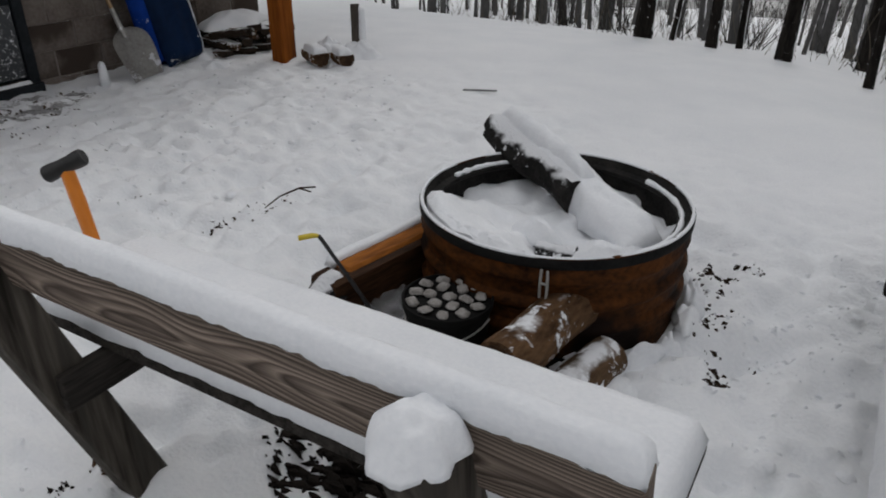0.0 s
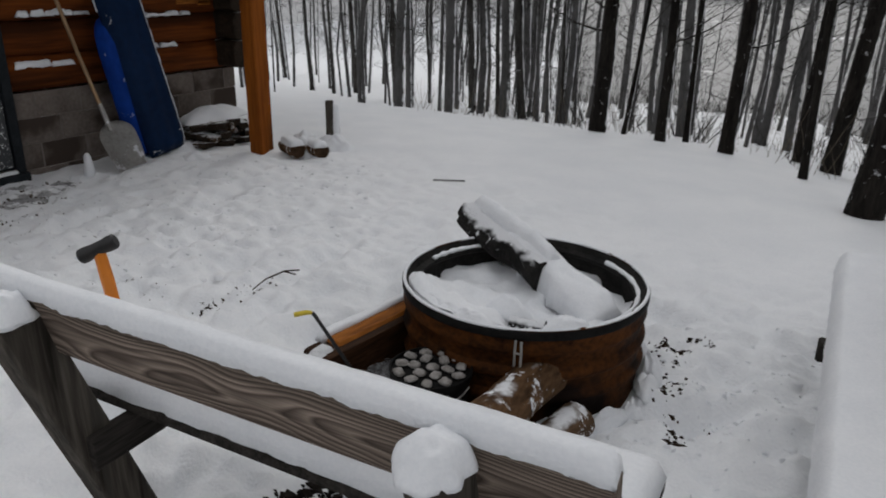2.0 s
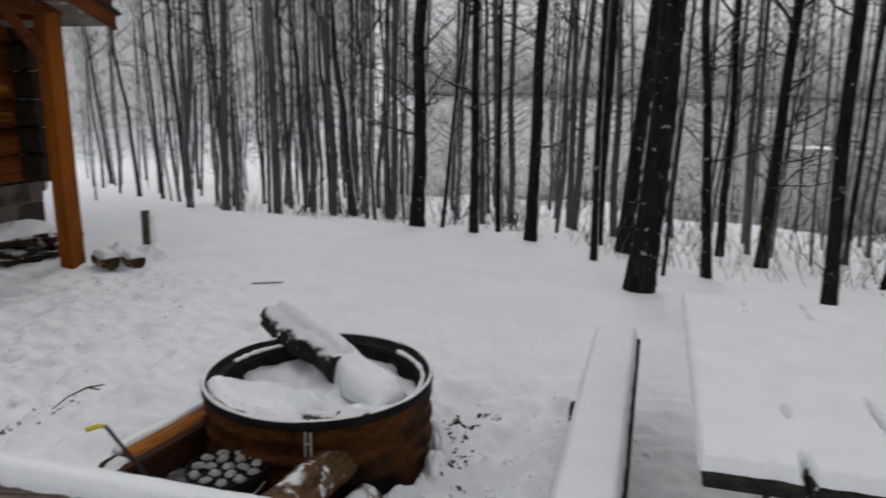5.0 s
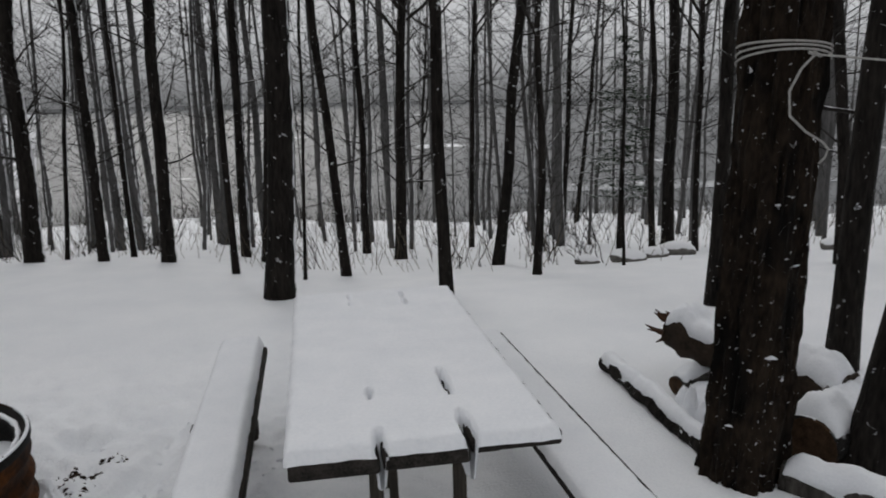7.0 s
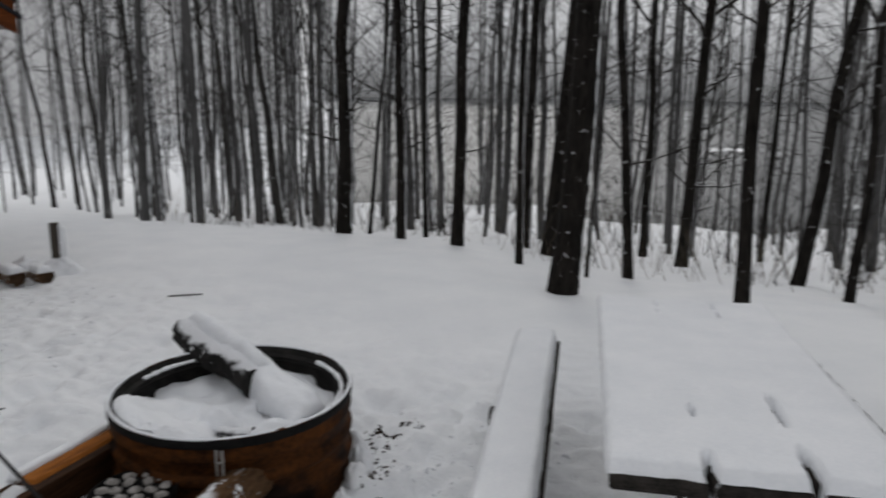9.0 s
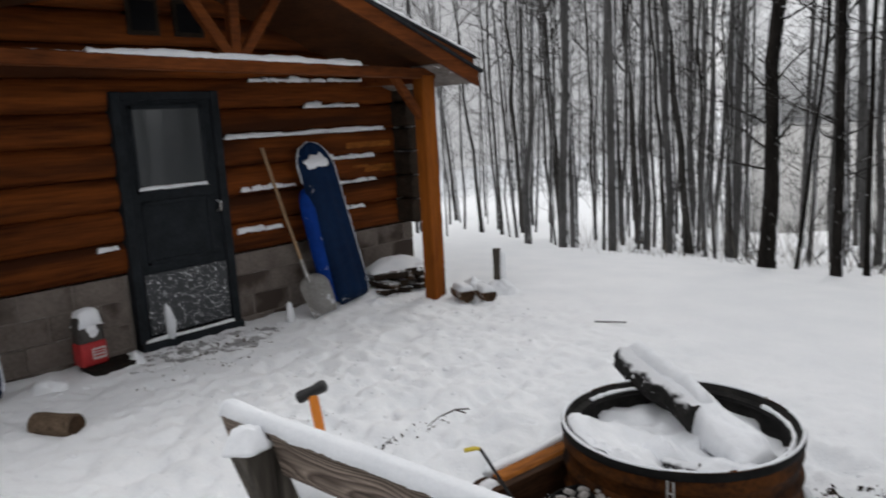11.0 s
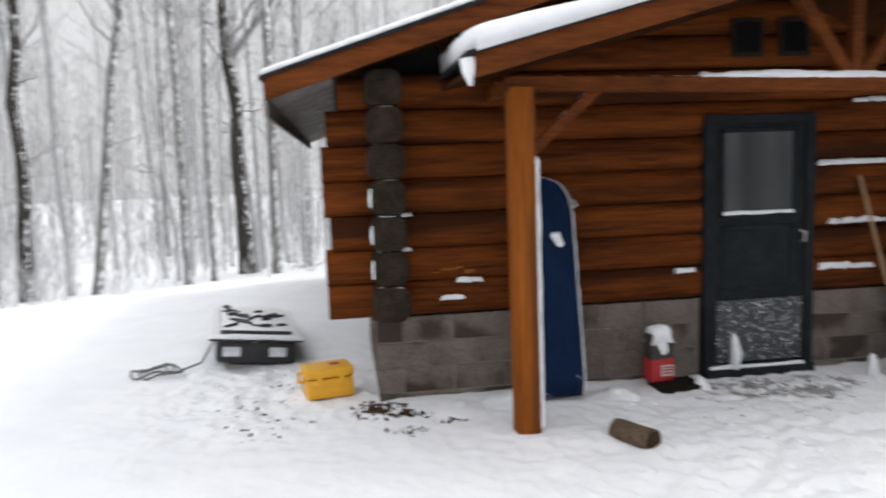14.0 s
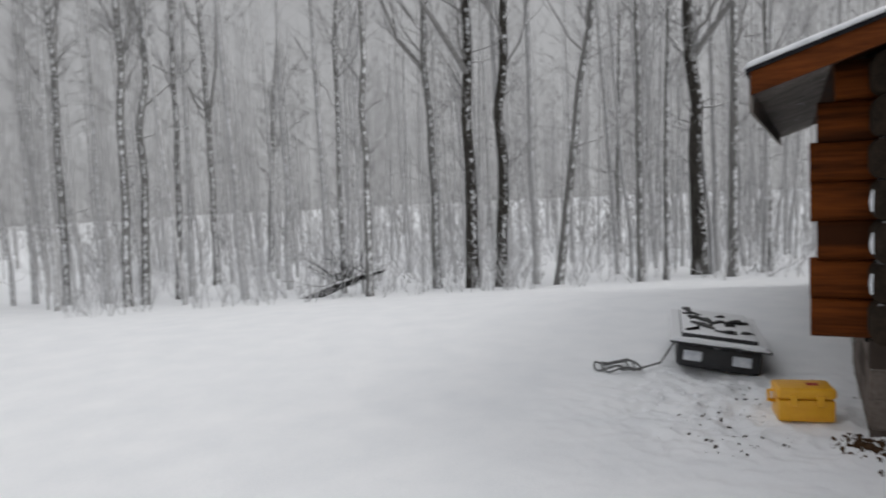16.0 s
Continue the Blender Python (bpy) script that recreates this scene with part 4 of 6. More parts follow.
CABIN_SIDE = [
    (-16.00, -8.42, 0.106, -0.004, 0.008),
    (-15.47, -7.22, 0.147, -0.010, 0.021),
    (-15.59, -6.55, 0.132, -0.017, 0.035),
    (-15.50, -5.16, 0.096, -0.061, 0.125),
    (-34.86, -8.09, 0.153, -0.013, 0.026),
    (-16.04, -3.44, 0.071, -0.001, 0.002),
    (-16.43, -2.96, 0.059, -0.007, 0.014),
    (-18.21, -2.45, 0.180, 0.007, -0.014),
    (-16.69, -1.60, 0.106, -0.004, 0.008),
    (-19.08, -0.96, 0.075, -0.001, 0.002),
    (-11.88, -14.50, 0.102, -0.019, 0.039),
    (-12.36, -14.48, 0.096, -0.030, 0.062),
    (-14.21, -15.28, 0.081, -0.028, 0.058),
    (-20.11, -19.46, 0.130, -0.015, 0.032),
    (-26.81, -22.44, 0.149, -0.025, 0.052),
    (-13.23, -8.69, 0.080, -0.012, 0.025),
    (-14.72, -10.34, 0.063, -0.005, 0.010),
    (-13.01, -18.14, 0.103, -0.017, 0.034),
]


serial = 100
for group, bark, twig, low, dense, label in (
    (LAKE_LEFT, BARK_STRIP, TWIG, 2.2, 1.6, "bare dark-barked tree with snow plastered on one side"),
    (LAKE_MID, BARK, TWIG, 1.2, 3.2, "slender bare dark tree standing in snow near the lake"),
    (LAKE_RIGHT, BARK, TWIG, 1.2, 3.0, "slim bare tree on the snowy slope above the lake"),
    (CABIN_SIDE, BARK_MID, TWIG_SNOWY, 2.2, 1.6, "grey bare tree flecked with snow beyond the cabin"),
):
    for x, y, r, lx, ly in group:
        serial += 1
        # thin and distant trunks beyond the cabin take the paler bark
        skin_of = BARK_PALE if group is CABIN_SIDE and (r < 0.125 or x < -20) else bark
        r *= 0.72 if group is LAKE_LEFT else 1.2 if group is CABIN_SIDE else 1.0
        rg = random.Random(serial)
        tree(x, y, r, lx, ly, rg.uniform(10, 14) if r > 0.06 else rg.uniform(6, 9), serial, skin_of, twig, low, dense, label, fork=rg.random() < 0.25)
tree(0.14, 10.1, 0.120, 0.070, 0.0, 14, 8, BARK, TWIG, 3.2, 0.8, "dark tree close behind a stouter one")
tree(0.52, 6.62, 0.135, 0.066, 0.0, 15, 7, BARK, TWIG, 3.2, 0.8, "stout dark-barked tree flecked with snow behind the table")

# big near tree with the rope round it
big = thing("tree", pose(2.77, 3.13, terrain(2.7, 3.1) - 0.12), "large rough-barked tree trunk beside the picnic table", "tree", "bare forest trees")
bm = bmesh.new()
sides, rows = 72, 150
rings = []
for i in range(rows + 1):
    h = 7.5 * i / rows
    ring = []
    for k in range(sides):
        t = 2 * math.pi * k / sides
        q = Vector((math.cos(t), math.sin(t), 0))
        ridge = noise.noise(Vector((q.x * 7, q.y * 7, h * 1.4))) + 0.7 * noise.noise(Vector((q.x * 15, q.y * 15, h * 4.5))) + 0.4 * noise.noise(Vector((q.x * 30, q.y * 30, h * 12)))
        rr = (0.160 + 0.022 * math.exp(-h / 0.22)) * (1 - 0.03 * h) + 0.032 * ridge + 0.02 * math.exp(-h / 0.3) * math.cos(4 * t + 1)
        ring.append(bm.verts.new((q.x * rr + 0.030 * h, q.y * rr + 0.01 * h, h)))
    rings.append(ring)
for a, b in zip(rings, rings[1:]):
    for k in range(sides):
        bm.faces.new((a[k], a[(k + 1) % sides], b[(k + 1) % sides], b[k]))
bm.faces.new(rings[-1])
part("trunk", bm, BIG_BARK, big)
for k, (a, h, s) in enumerate(((-1.75, 0.72, 0.05), (-1.35, 0.62, 0.035), (-2.2, 0.66, 0.03), (-1.6, 0.20, 0.04), (-1.9, 1.35, 0.02), (-1.2, 1.1, 0.02), (-2.6, 0.4, 0.03))):
    part("clinging_snow", snow_heap(s * 0.25, s * 0.55, s * 0.3, k, 16, 1.2), SNOW, big, "patch of snow caught in the bark").matrix_local = pose(0.165 * math.cos(a) + 0.03 * h, 0.165 * math.sin(a) + 0.01 * h, h, 0, 70, math.degrees(a))

# ---- far woods, beyond counting ----
def woods(name, seed, count, place, bark, twig, label, low, spread=1.0, twigs=16):
    rg = random.Random(seed)
    tv, tf, bv2, bf2 = [], [], [], []
    made = 0
    while made < count:
        x, y = place(rg)
        z = terrain(x, y) - 0.3
        r = rg.choice((0.04, 0.05, 0.07, 0.09, 0.12)) * spread
        h = rg.uniform(9, 15)
        lx, ly = rg.gauss(0, 0.035), rg.gauss(0, 0.035)
        pts = [Vector((x + lx * q + 0.15 * noise.noise(Vector((q * 0.4, made, 1))), y + ly * q + 0.15 * noise.noise(Vector((q * 0.4, 3, made))), z + q)) for q in (0, 1.5, 3, 5, 7.5, h)]
        skin(tv, tf, pts, [r * 1.1, r, r * 0.9, r * 0.75, r * 0.55, 0.015], 5)
        for k in range(twigs):
            q = low + (h * 0.95 - low) * rg.random()
            i = next(j for j in range(5) if pts[j + 1].z - z >= q)
            u = (q - (pts[i].z - z)) / (pts[i + 1].z - pts[i].z)
            limb(rg, bv2, bf2, pts[i].lerp(pts[i + 1], u), rg.uniform(0, 6.283), rg.uniform(0.0, 1.0), rg.uniform(0.6, 2.2), 0.010 * spread, 1 if k % 2 == 0 else 0, 3)
        made += 1
    wood = thing(name, pose(0, 0, 0), label, "woods", kind="stuff")
    raw_part("trunks", tv, tf, bark, wood)
    raw_part("crown", bv2, bf2, twig, wood)
    return wood


def lake_place(rg):
    while True:
        a = radians(rg.uniform(20, 128))
        d = rg.uniform(12, 34) ** 1.0
        x, y = 0.5 + d * math.cos(a), 0.5 + d * math.sin(a)
        if y < 33 - 0.3 * x and y > 8.5 - 0.3 * max(0, x - 4) and not (x < -4 and y < 9):
            return x, y


def west_place(rg):
    while True:
        a = radians(rg.uniform(142, 262))
        d = 17 + 55 * rg.random() ** 0.9
        x, y = d * math.cos(a), d * math.sin(a)
        if not (-13 < x < 2 and -4 < y < 9):
            return x, y


woods("lakeside_woods", 5, 215, lake_place, BARK_LAKE, TWIG, "grey bare woods between the yard and the lake", 1.0, 0.75, 34)
def left_place(rg):
    while True:
        a = radians(rg.uniform(108, 158))
        d = rg.uniform(13, 42)
        x, y = d * math.cos(a), d * math.sin(a)
        if y > 9.2 and y < 33 - 0.3 * x:
            return x, y


woods("lakeside_woods", 8, 105, left_place, BARK_LAKE, TWIG, "grey bare woods beyond the porch, standing in snow", 1.0, 0.52, 34)
# Pale bark and dense twigs here imitate haze over the western distance.
woods("snowy_woods", 6, 600, west_place, BARK_FAR, TWIG_SNOWY, "snow-dusted bare woods behind the cabin, haze in the pale bark colour", 0.8, 0.78, 46)


def yard_place(rg):
    while True:
        a = radians(rg.uniform(-95, 22))
        d = 9 + 34 * rg.random() ** 0.8
        x, y = d * math.cos(a), d * math.sin(a)
        if not (x > 4 and y > 3):
            return x, y


# Woods out of view, added to keep low sky light off porch and trunks.
woods("yard_woods", 12, 330, yard_place, BARK_MID, TWIG, "unseen bare dark woods added round the yard to block low sky light", 1.5, 1.3, 14)


def brush(name, seed, count, place, material, label, tall):
    """Saplings and low bushes on the forest floor: bundles of thin crooked stems."""
    rg = random.Random(seed)
    verts, faces = [], []
    for _ in range(count):
        x, y = place(rg)
        z = terrain(x, y) - 0.05
        for k in range(rg.randint(2, 5)):
            h = tall * (0.2 + 0.8 * rg.random() ** 1.6)
            limb(rg, verts, faces, Vector((x + rg.uniform(-0.2, 0.2), y + rg.uniform(-0.2, 0.2), z)), rg.uniform(0, 6.283), rg.uniform(0.8, 3.0), h, 0.006 + 0.004 * h, 1, 3)
    ob = raw_part(name, verts, faces, material, None)
    return tagged(ob, label, "brush", kind="stuff")


def west_floor(rg):
    while True:
        a = radians(rg.uniform(150, 235))
        d = 15 + 32 * rg.random() ** 1.2
        x, y = d * math.cos(a), d * math.sin(a)
        if -(x + 9.6) * 0.86 - (y + 4.6) * 0.5 > 1.6 and not (x > -14 and y > -2):
            return x, y


def lake_floor(rg):
    while True:
        a = radians(rg.uniform(40, 118))
        d = 8 + 26 * rg.random()
        x, y = 0.5 + d * math.cos(a), 0.5 + d * math.sin(a)
        if terrain(x, y) < -0.35 and y < 33.5 - 0.3 * x:
            return x, y


brush("snowy_brush", 31, 750, west_floor, TWIG_WHITE, "pale snow-laden saplings and brush on the forest floor", 1.7)
def shore_floor(rg):
    x = rg.uniform(-14, 22)
    return x, 31 - 0.3 * x + rg.uniform(-6, 2.5)


brush("lakeside_brush", 34, 260, shore_floor, TWIG, "dark tangled brush along the lake shore", 1.8)
brush("lakeside_brush", 32, 270, lake_floor, TWIG, "thin bare brush and saplings on the snowy lake bank", 0.9)


def far_floor(rg):
    while True:
        a = radians(rg.uniform(165, 232))
        d = 30 + 45 * rg.random()
        x, y = d * math.cos(a), d * math.sin(a)
        if not (x > -14 and y > -2):
            return x, y


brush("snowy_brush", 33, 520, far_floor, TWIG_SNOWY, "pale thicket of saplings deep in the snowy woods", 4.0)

# ---- dry weeds on the slope to the lake ----
rg = random.Random(9)
wv, wf2 = [], []
for k in range(1700):
    a = radians(rg.uniform(30, 125))
    d = rg.uniform(7.5, 26)
    x, y = 1 + d * math.cos(a), 0.5 + d * math.sin(a)
    if terrain(x, y) > -0.25:
        continue
    z = terrain(x, y)
    h = 0.12 + 0.75 * rg.random() ** 2
    p = Vector((x, y, z - 0.05))
    q = p + Vector((rg.uniform(-0.6, 0.6) * h, rg.uniform(-0.6, 0.6) * h, h))
    skin(wv, wf2, [p, p.lerp(q, 0.6) + Vector((rg.uniform(-0.03, 0.03), 0, 0)), q], [0.004, 0.003, 0.002], 3)
weeds = raw_part("dry_weeds", wv, wf2, WEED, None)
tagged(weeds, "dry brown weed stalks poking through the snow", "weeds", kind="stuff")


# ---- bench ----
def log_thing(name, p0, p1, r, material, label, category, seed, snow=0.0, rough=0.12, end=True, group="", sides=16, flat=None, lee=0.0):
    """A cut log with its end faces and, where it has any, the snow on it."""
    p0, p1 = Vector(p0), Vector(p1)
    ob = thing(name, Matrix.Translation(p0), label, category, group)
    d = p1 - p0
    n = max(6, int(d.length / 0.05))
    part("bark", tube(line((0, 0, 0), d, n), [r] * n, sides, rough, 9, seed, flat=flat), material, ob)
    ax = d.normalized()
    if end:
        for q, s in ((Vector((0, 0, 0)), -1), (d, 1)):
            part("end_face", tube([q - ax * s * 0.01, q + ax * s * 0.004], [r * 0.93, r * 0.88], sides, flat=flat), ENDGRAIN, ob, "pale sawn end grain")
    if snow:
        side = Vector((0, 0, 1)).cross(ax).normalized()
        up = ax.cross(side)
        m = Matrix(((ax.x, side.x, up.x, up.x * r * 0.55), (ax.y, side.y, up.y, up.y * r * 0.55), (ax.z, side.z, up.z, up.z * r * 0.55), (0, 0, 0, 1))) @ Matrix.Translation((0, lee * r, 0))
        part("snow", snow_cap(d.length, r * (1.75 - 0.4 * lee), snow + r * 0.45, m, seed, 0.014, 0.55, 0.022, power=2.2), SNOW, ob, "snow lying along it")
    return ob


bench = thing("bench", pose(-0.62, 1.395, 0, 0, 0, 2.6), "weathered grey wooden bench with reclined back under snow", "bench")
BX0, BX1 = -0.79, 0.83
tilt = pose(0, 0, 0.86, 14, 0, 0)
part("back_plank", box(BX0, BX1, 0.0, 0.042, -0.158, 0.010, 0.006, tilt), GREY_WOOD, bench, "grey plank with bold wavy grain")
for x in (-0.575, 0.545):
    p = part("post", bar((x, -0.043, 0.842), (x + 0.03, 0.265, -0.12), 0.088, 0.115, 0.008, (0, 1, 0)), GREY_POST, bench, "leaning grey post")
    part("post_snow", snow_heap(0.072, 0.078, 0.052, 5 + x, 36, 0.34, 3.6), SNOW, p, "lump of snow on the post top").matrix_local = pose(x - 0.008, -0.040, 0.842)
    part("seat_support", bar((x + 0.06, 0.06, 0.408), (x + 0.06, 0.64, 0.408), 0.04, 0.1, 0.005), TABLE_WOOD, bench)
    if x > 0:
        part("front_leg", bar((x + 0.06, 0.54, 0.455), (x + 0.06, 0.54, -0.1), 0.085, 0.085, 0.006, (0, 1, 0)), GREY_POST, bench)
part("seat_plank", box(BX0, BX1, 0.190, 0.375, 0.458, 0.496, 0.006), TABLE_WOOD, bench, "dark wet seat plank")
part("seat_plank", box(BX0, BX1, 0.385, 0.57, 0.458, 0.496, 0.006), TABLE_WOOD, bench, "dark wet seat plank")
part("back_snow", snow_cap(BX1 - BX0, 0.056, 0.042, Matrix.Translation((BX0, 0.022, 0.869)), 2, 0.007, 0.14, 0.006, power=2.8, wob=0.25), SNOW, bench, "ridge of snow along the back")
part("seat_snow", snow_cap(BX1 - BX0, 0.385, 0.070, Matrix.Translation((BX0, 0.385, 0.495)), 3, 0.022, 0.07, 0.002, power=4, wob=0.03), SNOW, bench, "deep snow on the seat")


# ---- sledge hammer beside the bench ----
hammer = thing("sledge_hammer", pose(-1.345, 1.72, -0.055), "sledge hammer with black head and orange handle standing upright", "hammer")
top = Vector((-0.03, -0.02, 0.895))
part("handle", tube([(0.0, 0.012, 0.515), (-0.01, 0.0, 0.65), (-0.02, -0.012, 0.80), (-0.03, -0.02, 0.905)], [0.019, 0.017, 0.019, 0.017], 12), ORANGE, hammer, "bright orange handle")
ax = Vector((0.70, 0.60, 0.42)).normalized()
part("head", tube([top - ax * 0.056, top - ax * 0.052, top - ax * 0.034, top - ax * 0.015, top + ax * 0.015, top + ax * 0.034, top + ax * 0.052, top + ax * 0.056], [0.018, 0.022, 0.0225, 0.020, 0.020, 0.0225, 0.022, 0.018], 10), BLACK, hammer, "black steel head")

# ---- fire ring ----
RC = (-0.70, 3.17)
ring = thing("fire_ring", pose(RC[0], RC[1], 0), "rusty ribbed steel fire ring half filled with snow", "fire ring")
prof = [(0.497, -0.08), (0.497, 0.07), (0.509, 0.085), (0.514, 0.10), (0.509, 0.115), (0.496, 0.13), (0.496, 0.175), (0.509, 0.19), (0.514, 0.205), (0.509, 0.22), (0.496, 0.235), (0.496, 0.275), (0.508, 0.29), (0.513, 0.305), (0.508, 0.320), (0.508, 0.36), (0.513, 0.375), (0.513, 0.392),
        (0.507, 0.396), (0.500, 0.394), (0.494, 0.36), (0.490, 0.33), (0.488, -0.08)]
part("wall", lathe(prof, 96, rough=0.010, seed=3, closed=True), RUST, ring, "orange-brown rusted steel wall")
part("inner_wall", lathe([(0.487, 0.02), (0.487, 0.20), (0.465, 0.225), (0.462, 0.245), (0.484, 0.26), (0.484, 0.32), (0.455, 0.342), (0.453, 0.356), (0.482, 0.362), (0.497, 0.390), (0.490, 0.30), (0.489, 0.02)], 96, rough=0.010, seed=3, closed=True), SOOT, ring, "sooty inner ledge")
part("rim_band", lathe([(0.506, 0.350), (0.5135, 0.353), (0.5165, 0.360), (0.5165, 0.385), (0.512, 0.391), (0.506, 0.388)], 96, rough=0.010, seed=3, closed=True), IRON, ring, "blackened band below the rim")
bm = bmesh.new()
N = 96
loop = []
for k in range(N):
    t = 2 * math.pi * k / N
    h = 0.001 + 0.007 * max(0, noise.noise(Vector((math.cos(t) * 5, math.sin(t) * 5, 2)))) + 0.006 * noise.noise(Vector((math.cos(t) * 14, math.sin(t) * 14, 6)))
    loop.append([bm.verts.new((r * math.cos(t), r * math.sin(t), z)) for r, z in ((0.514, 0.390), (0.513, 0.394 + h * 0.6), (0.507, 0.397 + h), (0.501, 0.395 + h * 0.5), (0.499, 0.388))])
for k in range(N):
    a, b = loop[k], loop[(k + 1) % N]
    for j in range(4):
        bm.faces.new((a[j], a[j + 1], b[j + 1], b[j]))
    bm.faces.new((a[4], a[0], b[0], b[4]))
part("rim_snow", bm, SNOW, ring, "thin line of snow on the rim")
for t0, t1, sd in ((-50, 62, 1), (118, 176, 2)):
    n = 40
    pts = [(0.470 * math.cos(radians(t0 + (t1 - t0) * k / n)), 0.468 * math.sin(radians(t0 + (t1 - t0) * k / n)), 0.362) for k in range(n + 1)]
    part("ledge_snow", tube(pts, [0.012 * (0.9 + 0.5 * noise.noise(Vector((k * 0.4, sd, 1)))) for k in range(n + 1)], 7, 0.3, 18, sd), SNOW, ring, "snow caught on the inner ledge")

bm = bmesh.new()
rows = []
for i in range(25):
    a = i / 24
    rr = []
    for k in range(72):
        t = 2 * math.pi * k / 72
        x, y = 0.487 * a * math.cos(t), 0.487 * a * math.sin(t)
        f = sstep(-0.15, -0.46, y * 0.8 + x * 0.55)
        q = Vector((x, y, 0))
        z = 0.262 + 0.140 * f + 0.050 * noise.noise(q * 5 + Vector((4, 1, 0))) + 0.034 * noise.noise(q * 11) + 0.014 * noise.noise(q * 26)
        if a > 0.97:
            z = min(z, 0.40) if f > 0.3 else min(z, 0.325)
        rr.append(bm.verts.new((x, y, z)))
    rows.append(rr)
for a, b in zip(rows, rows[1:]):
    for k in range(72):
        bm.faces.new((a[k], a[(k + 1) % 72], b[(k + 1) % 72], b[k]))
bmesh.ops.remove_doubles(bm, verts=bm.verts, dist=1e-5)
part("snow_fill", bm, SNOW, ring, "lumpy snow inside the ring")
# snow that slumps over the front of the rim
for k in range(9):
    t = radians(214 + 7.0 * k)
    s = 0.055 + 0.02 * noise.noise(Vector((k * 0.7, 2, 5)))
    own = snow_heap(0.10, 0.050, s * 0.45, k, 22, 0.5)
    bmesh.ops.transform(own, matrix=Matrix.Translation((0.448 * math.cos(t), 0.448 * math.sin(t), 0.385)) @ Matrix.Rotation(t + 1.57, 4, "Z"), verts=own.verts)
    part("snow_slump", own, SNOW, ring, "snow piled against the front rim")

log_thing("charred_log", (-1.228, 3.632, 0.442), (-0.665, 3.290, 0.350), 0.066, CHAR, "charred black log lying across the fire ring, snow-topped", "log", 4, 0.050, 0.5, False, lee=0.85)
log_thing("charred_log", (-0.66, 2.955, 0.262), (-0.52, 2.985, 0.268), 0.038, CHAR, "short charred log buried in the snowy fire ring", "log", 5, 0.0, 0.4, False)
log_thing("charred_log", (-0.36, 2.90, 0.30), (-0.27, 3.03, 0.29), 0.036, CHAR, "short charred log buried in the snowy fire ring", "log", 6, 0.0, 0.4, False)

for x, y, z, a, b, h, turn, sd in ((-0.42, 2.98, 0.28, 0.12, 0.09, 0.07, 20, 4), (-0.72, 3.06, 0.28, 0.12, 0.06, 0.06, -15, 5)):
    ob = mesh_ob("snow_drift", snow_heap(a, b, h, sd, 30, 0.25), SNOW)
    ob.matrix_world = pose(x, y, z, 0, 0, turn)
    tagged(ob, "lump of snow over the logs in the fire ring", "snow")

ax = Vector((0.56, -0.36, -0.125)).normalized()
side = Vector((0, 0, 1)).cross(ax).normalized()
up = ax.cross(side)
m = Matrix(((ax.x, side.x, up.x, -0.935), (ax.y, side.y, up.y, 3.545), (ax.z, side.z, up.z, 0.408), (0, 0, 0, 1)))
ramp_snow = snow_cap(0.74, 0.19, 0.085, m, 6, 0.014, 0.4, 0.05, power=2.2, wob=0.3)
for v in ramp_snow.verts:
    v.co.z = max(v.co.z, 0.255)
tagged(mesh_ob("snow_drift", ramp_snow, SNOW), "bank of snow against the charred log in the ring", "snow")

for k, a in enumerate((-58, -44, -30, -14, 2, 20, 42, 70)):
    ob = mesh_ob("snow_drift", snow_heap(0.075 + 0.02 * (k % 3), 0.055, 0.045 + 0.035 * (k % 2), 50 + k, 22, 0.6), SNOW)
    x, y = RC[0] + 0.555 * math.cos(radians(a)), RC[1] + 0.555 * math.sin(radians(a))
    ob.matrix_world = pose(x, y, snow_height(x, y) - 0.01, 0, 0, a + 90)
    tagged(ob, "crumbled snow banked against the fire ring", "snow", "snow round the fire ring")

# ---- the cooking place in front of the ring ----
split = thing("split_log", pose(-1.20, 2.73, 0.0, 0, 0, -8), "split log with fresh orange face, snow on its edge", "log")
part("wood", box(-0.075, 0.075, -0.30, 0.33, -0.06, 0.205, 0.03, segs=2), SPLIT_DARK, split, "damp brown split wood")
part("split_face", box(-0.060, 0.040, -0.20, 0.30, 0.195, 0.219, 0.012), SPLIT, split, "bright orange split face")
part("charred_end", tube([(0, -0.335, 0.13), (0, -0.27, 0.14), (0, -0.22, 0.15)], [0.05, 0.078, 0.07], 10, 0.25, 9), CHAR, split, "blackened end")
part("snow", snow_cap(0.56, 0.055, 0.022, Matrix.Translation((-0.06, -0.22, 0.215)) @ Matrix.Rotation(radians(90), 4, "Z"), 9, 0.02, 0.5), SNOW, split)
upper = log_thing("firewood_log", (-0.485, 2.37, 0.172), (-0.435, 2.86, 0.180), 0.086, LOGBARK, "brown barked firewood log dusted with snow", "log", 8, 0.0, 0.10)
log_thing("firewood_log", (-0.355, 2.33, 0.03), (-0.30, 2.80, 0.035), 0.074, DUSTED_BARK, "snow-dusted firewood log under another log", "log", 9, 0.0, 0.12)
log_thing("firewood_log", (-0.60, 2.72, 0.03), (-0.38, 2.86, 0.06), 0.05, LOGBARK, "half-buried firewood log beside the fire ring", "log", 10, 0.0, 0.1)


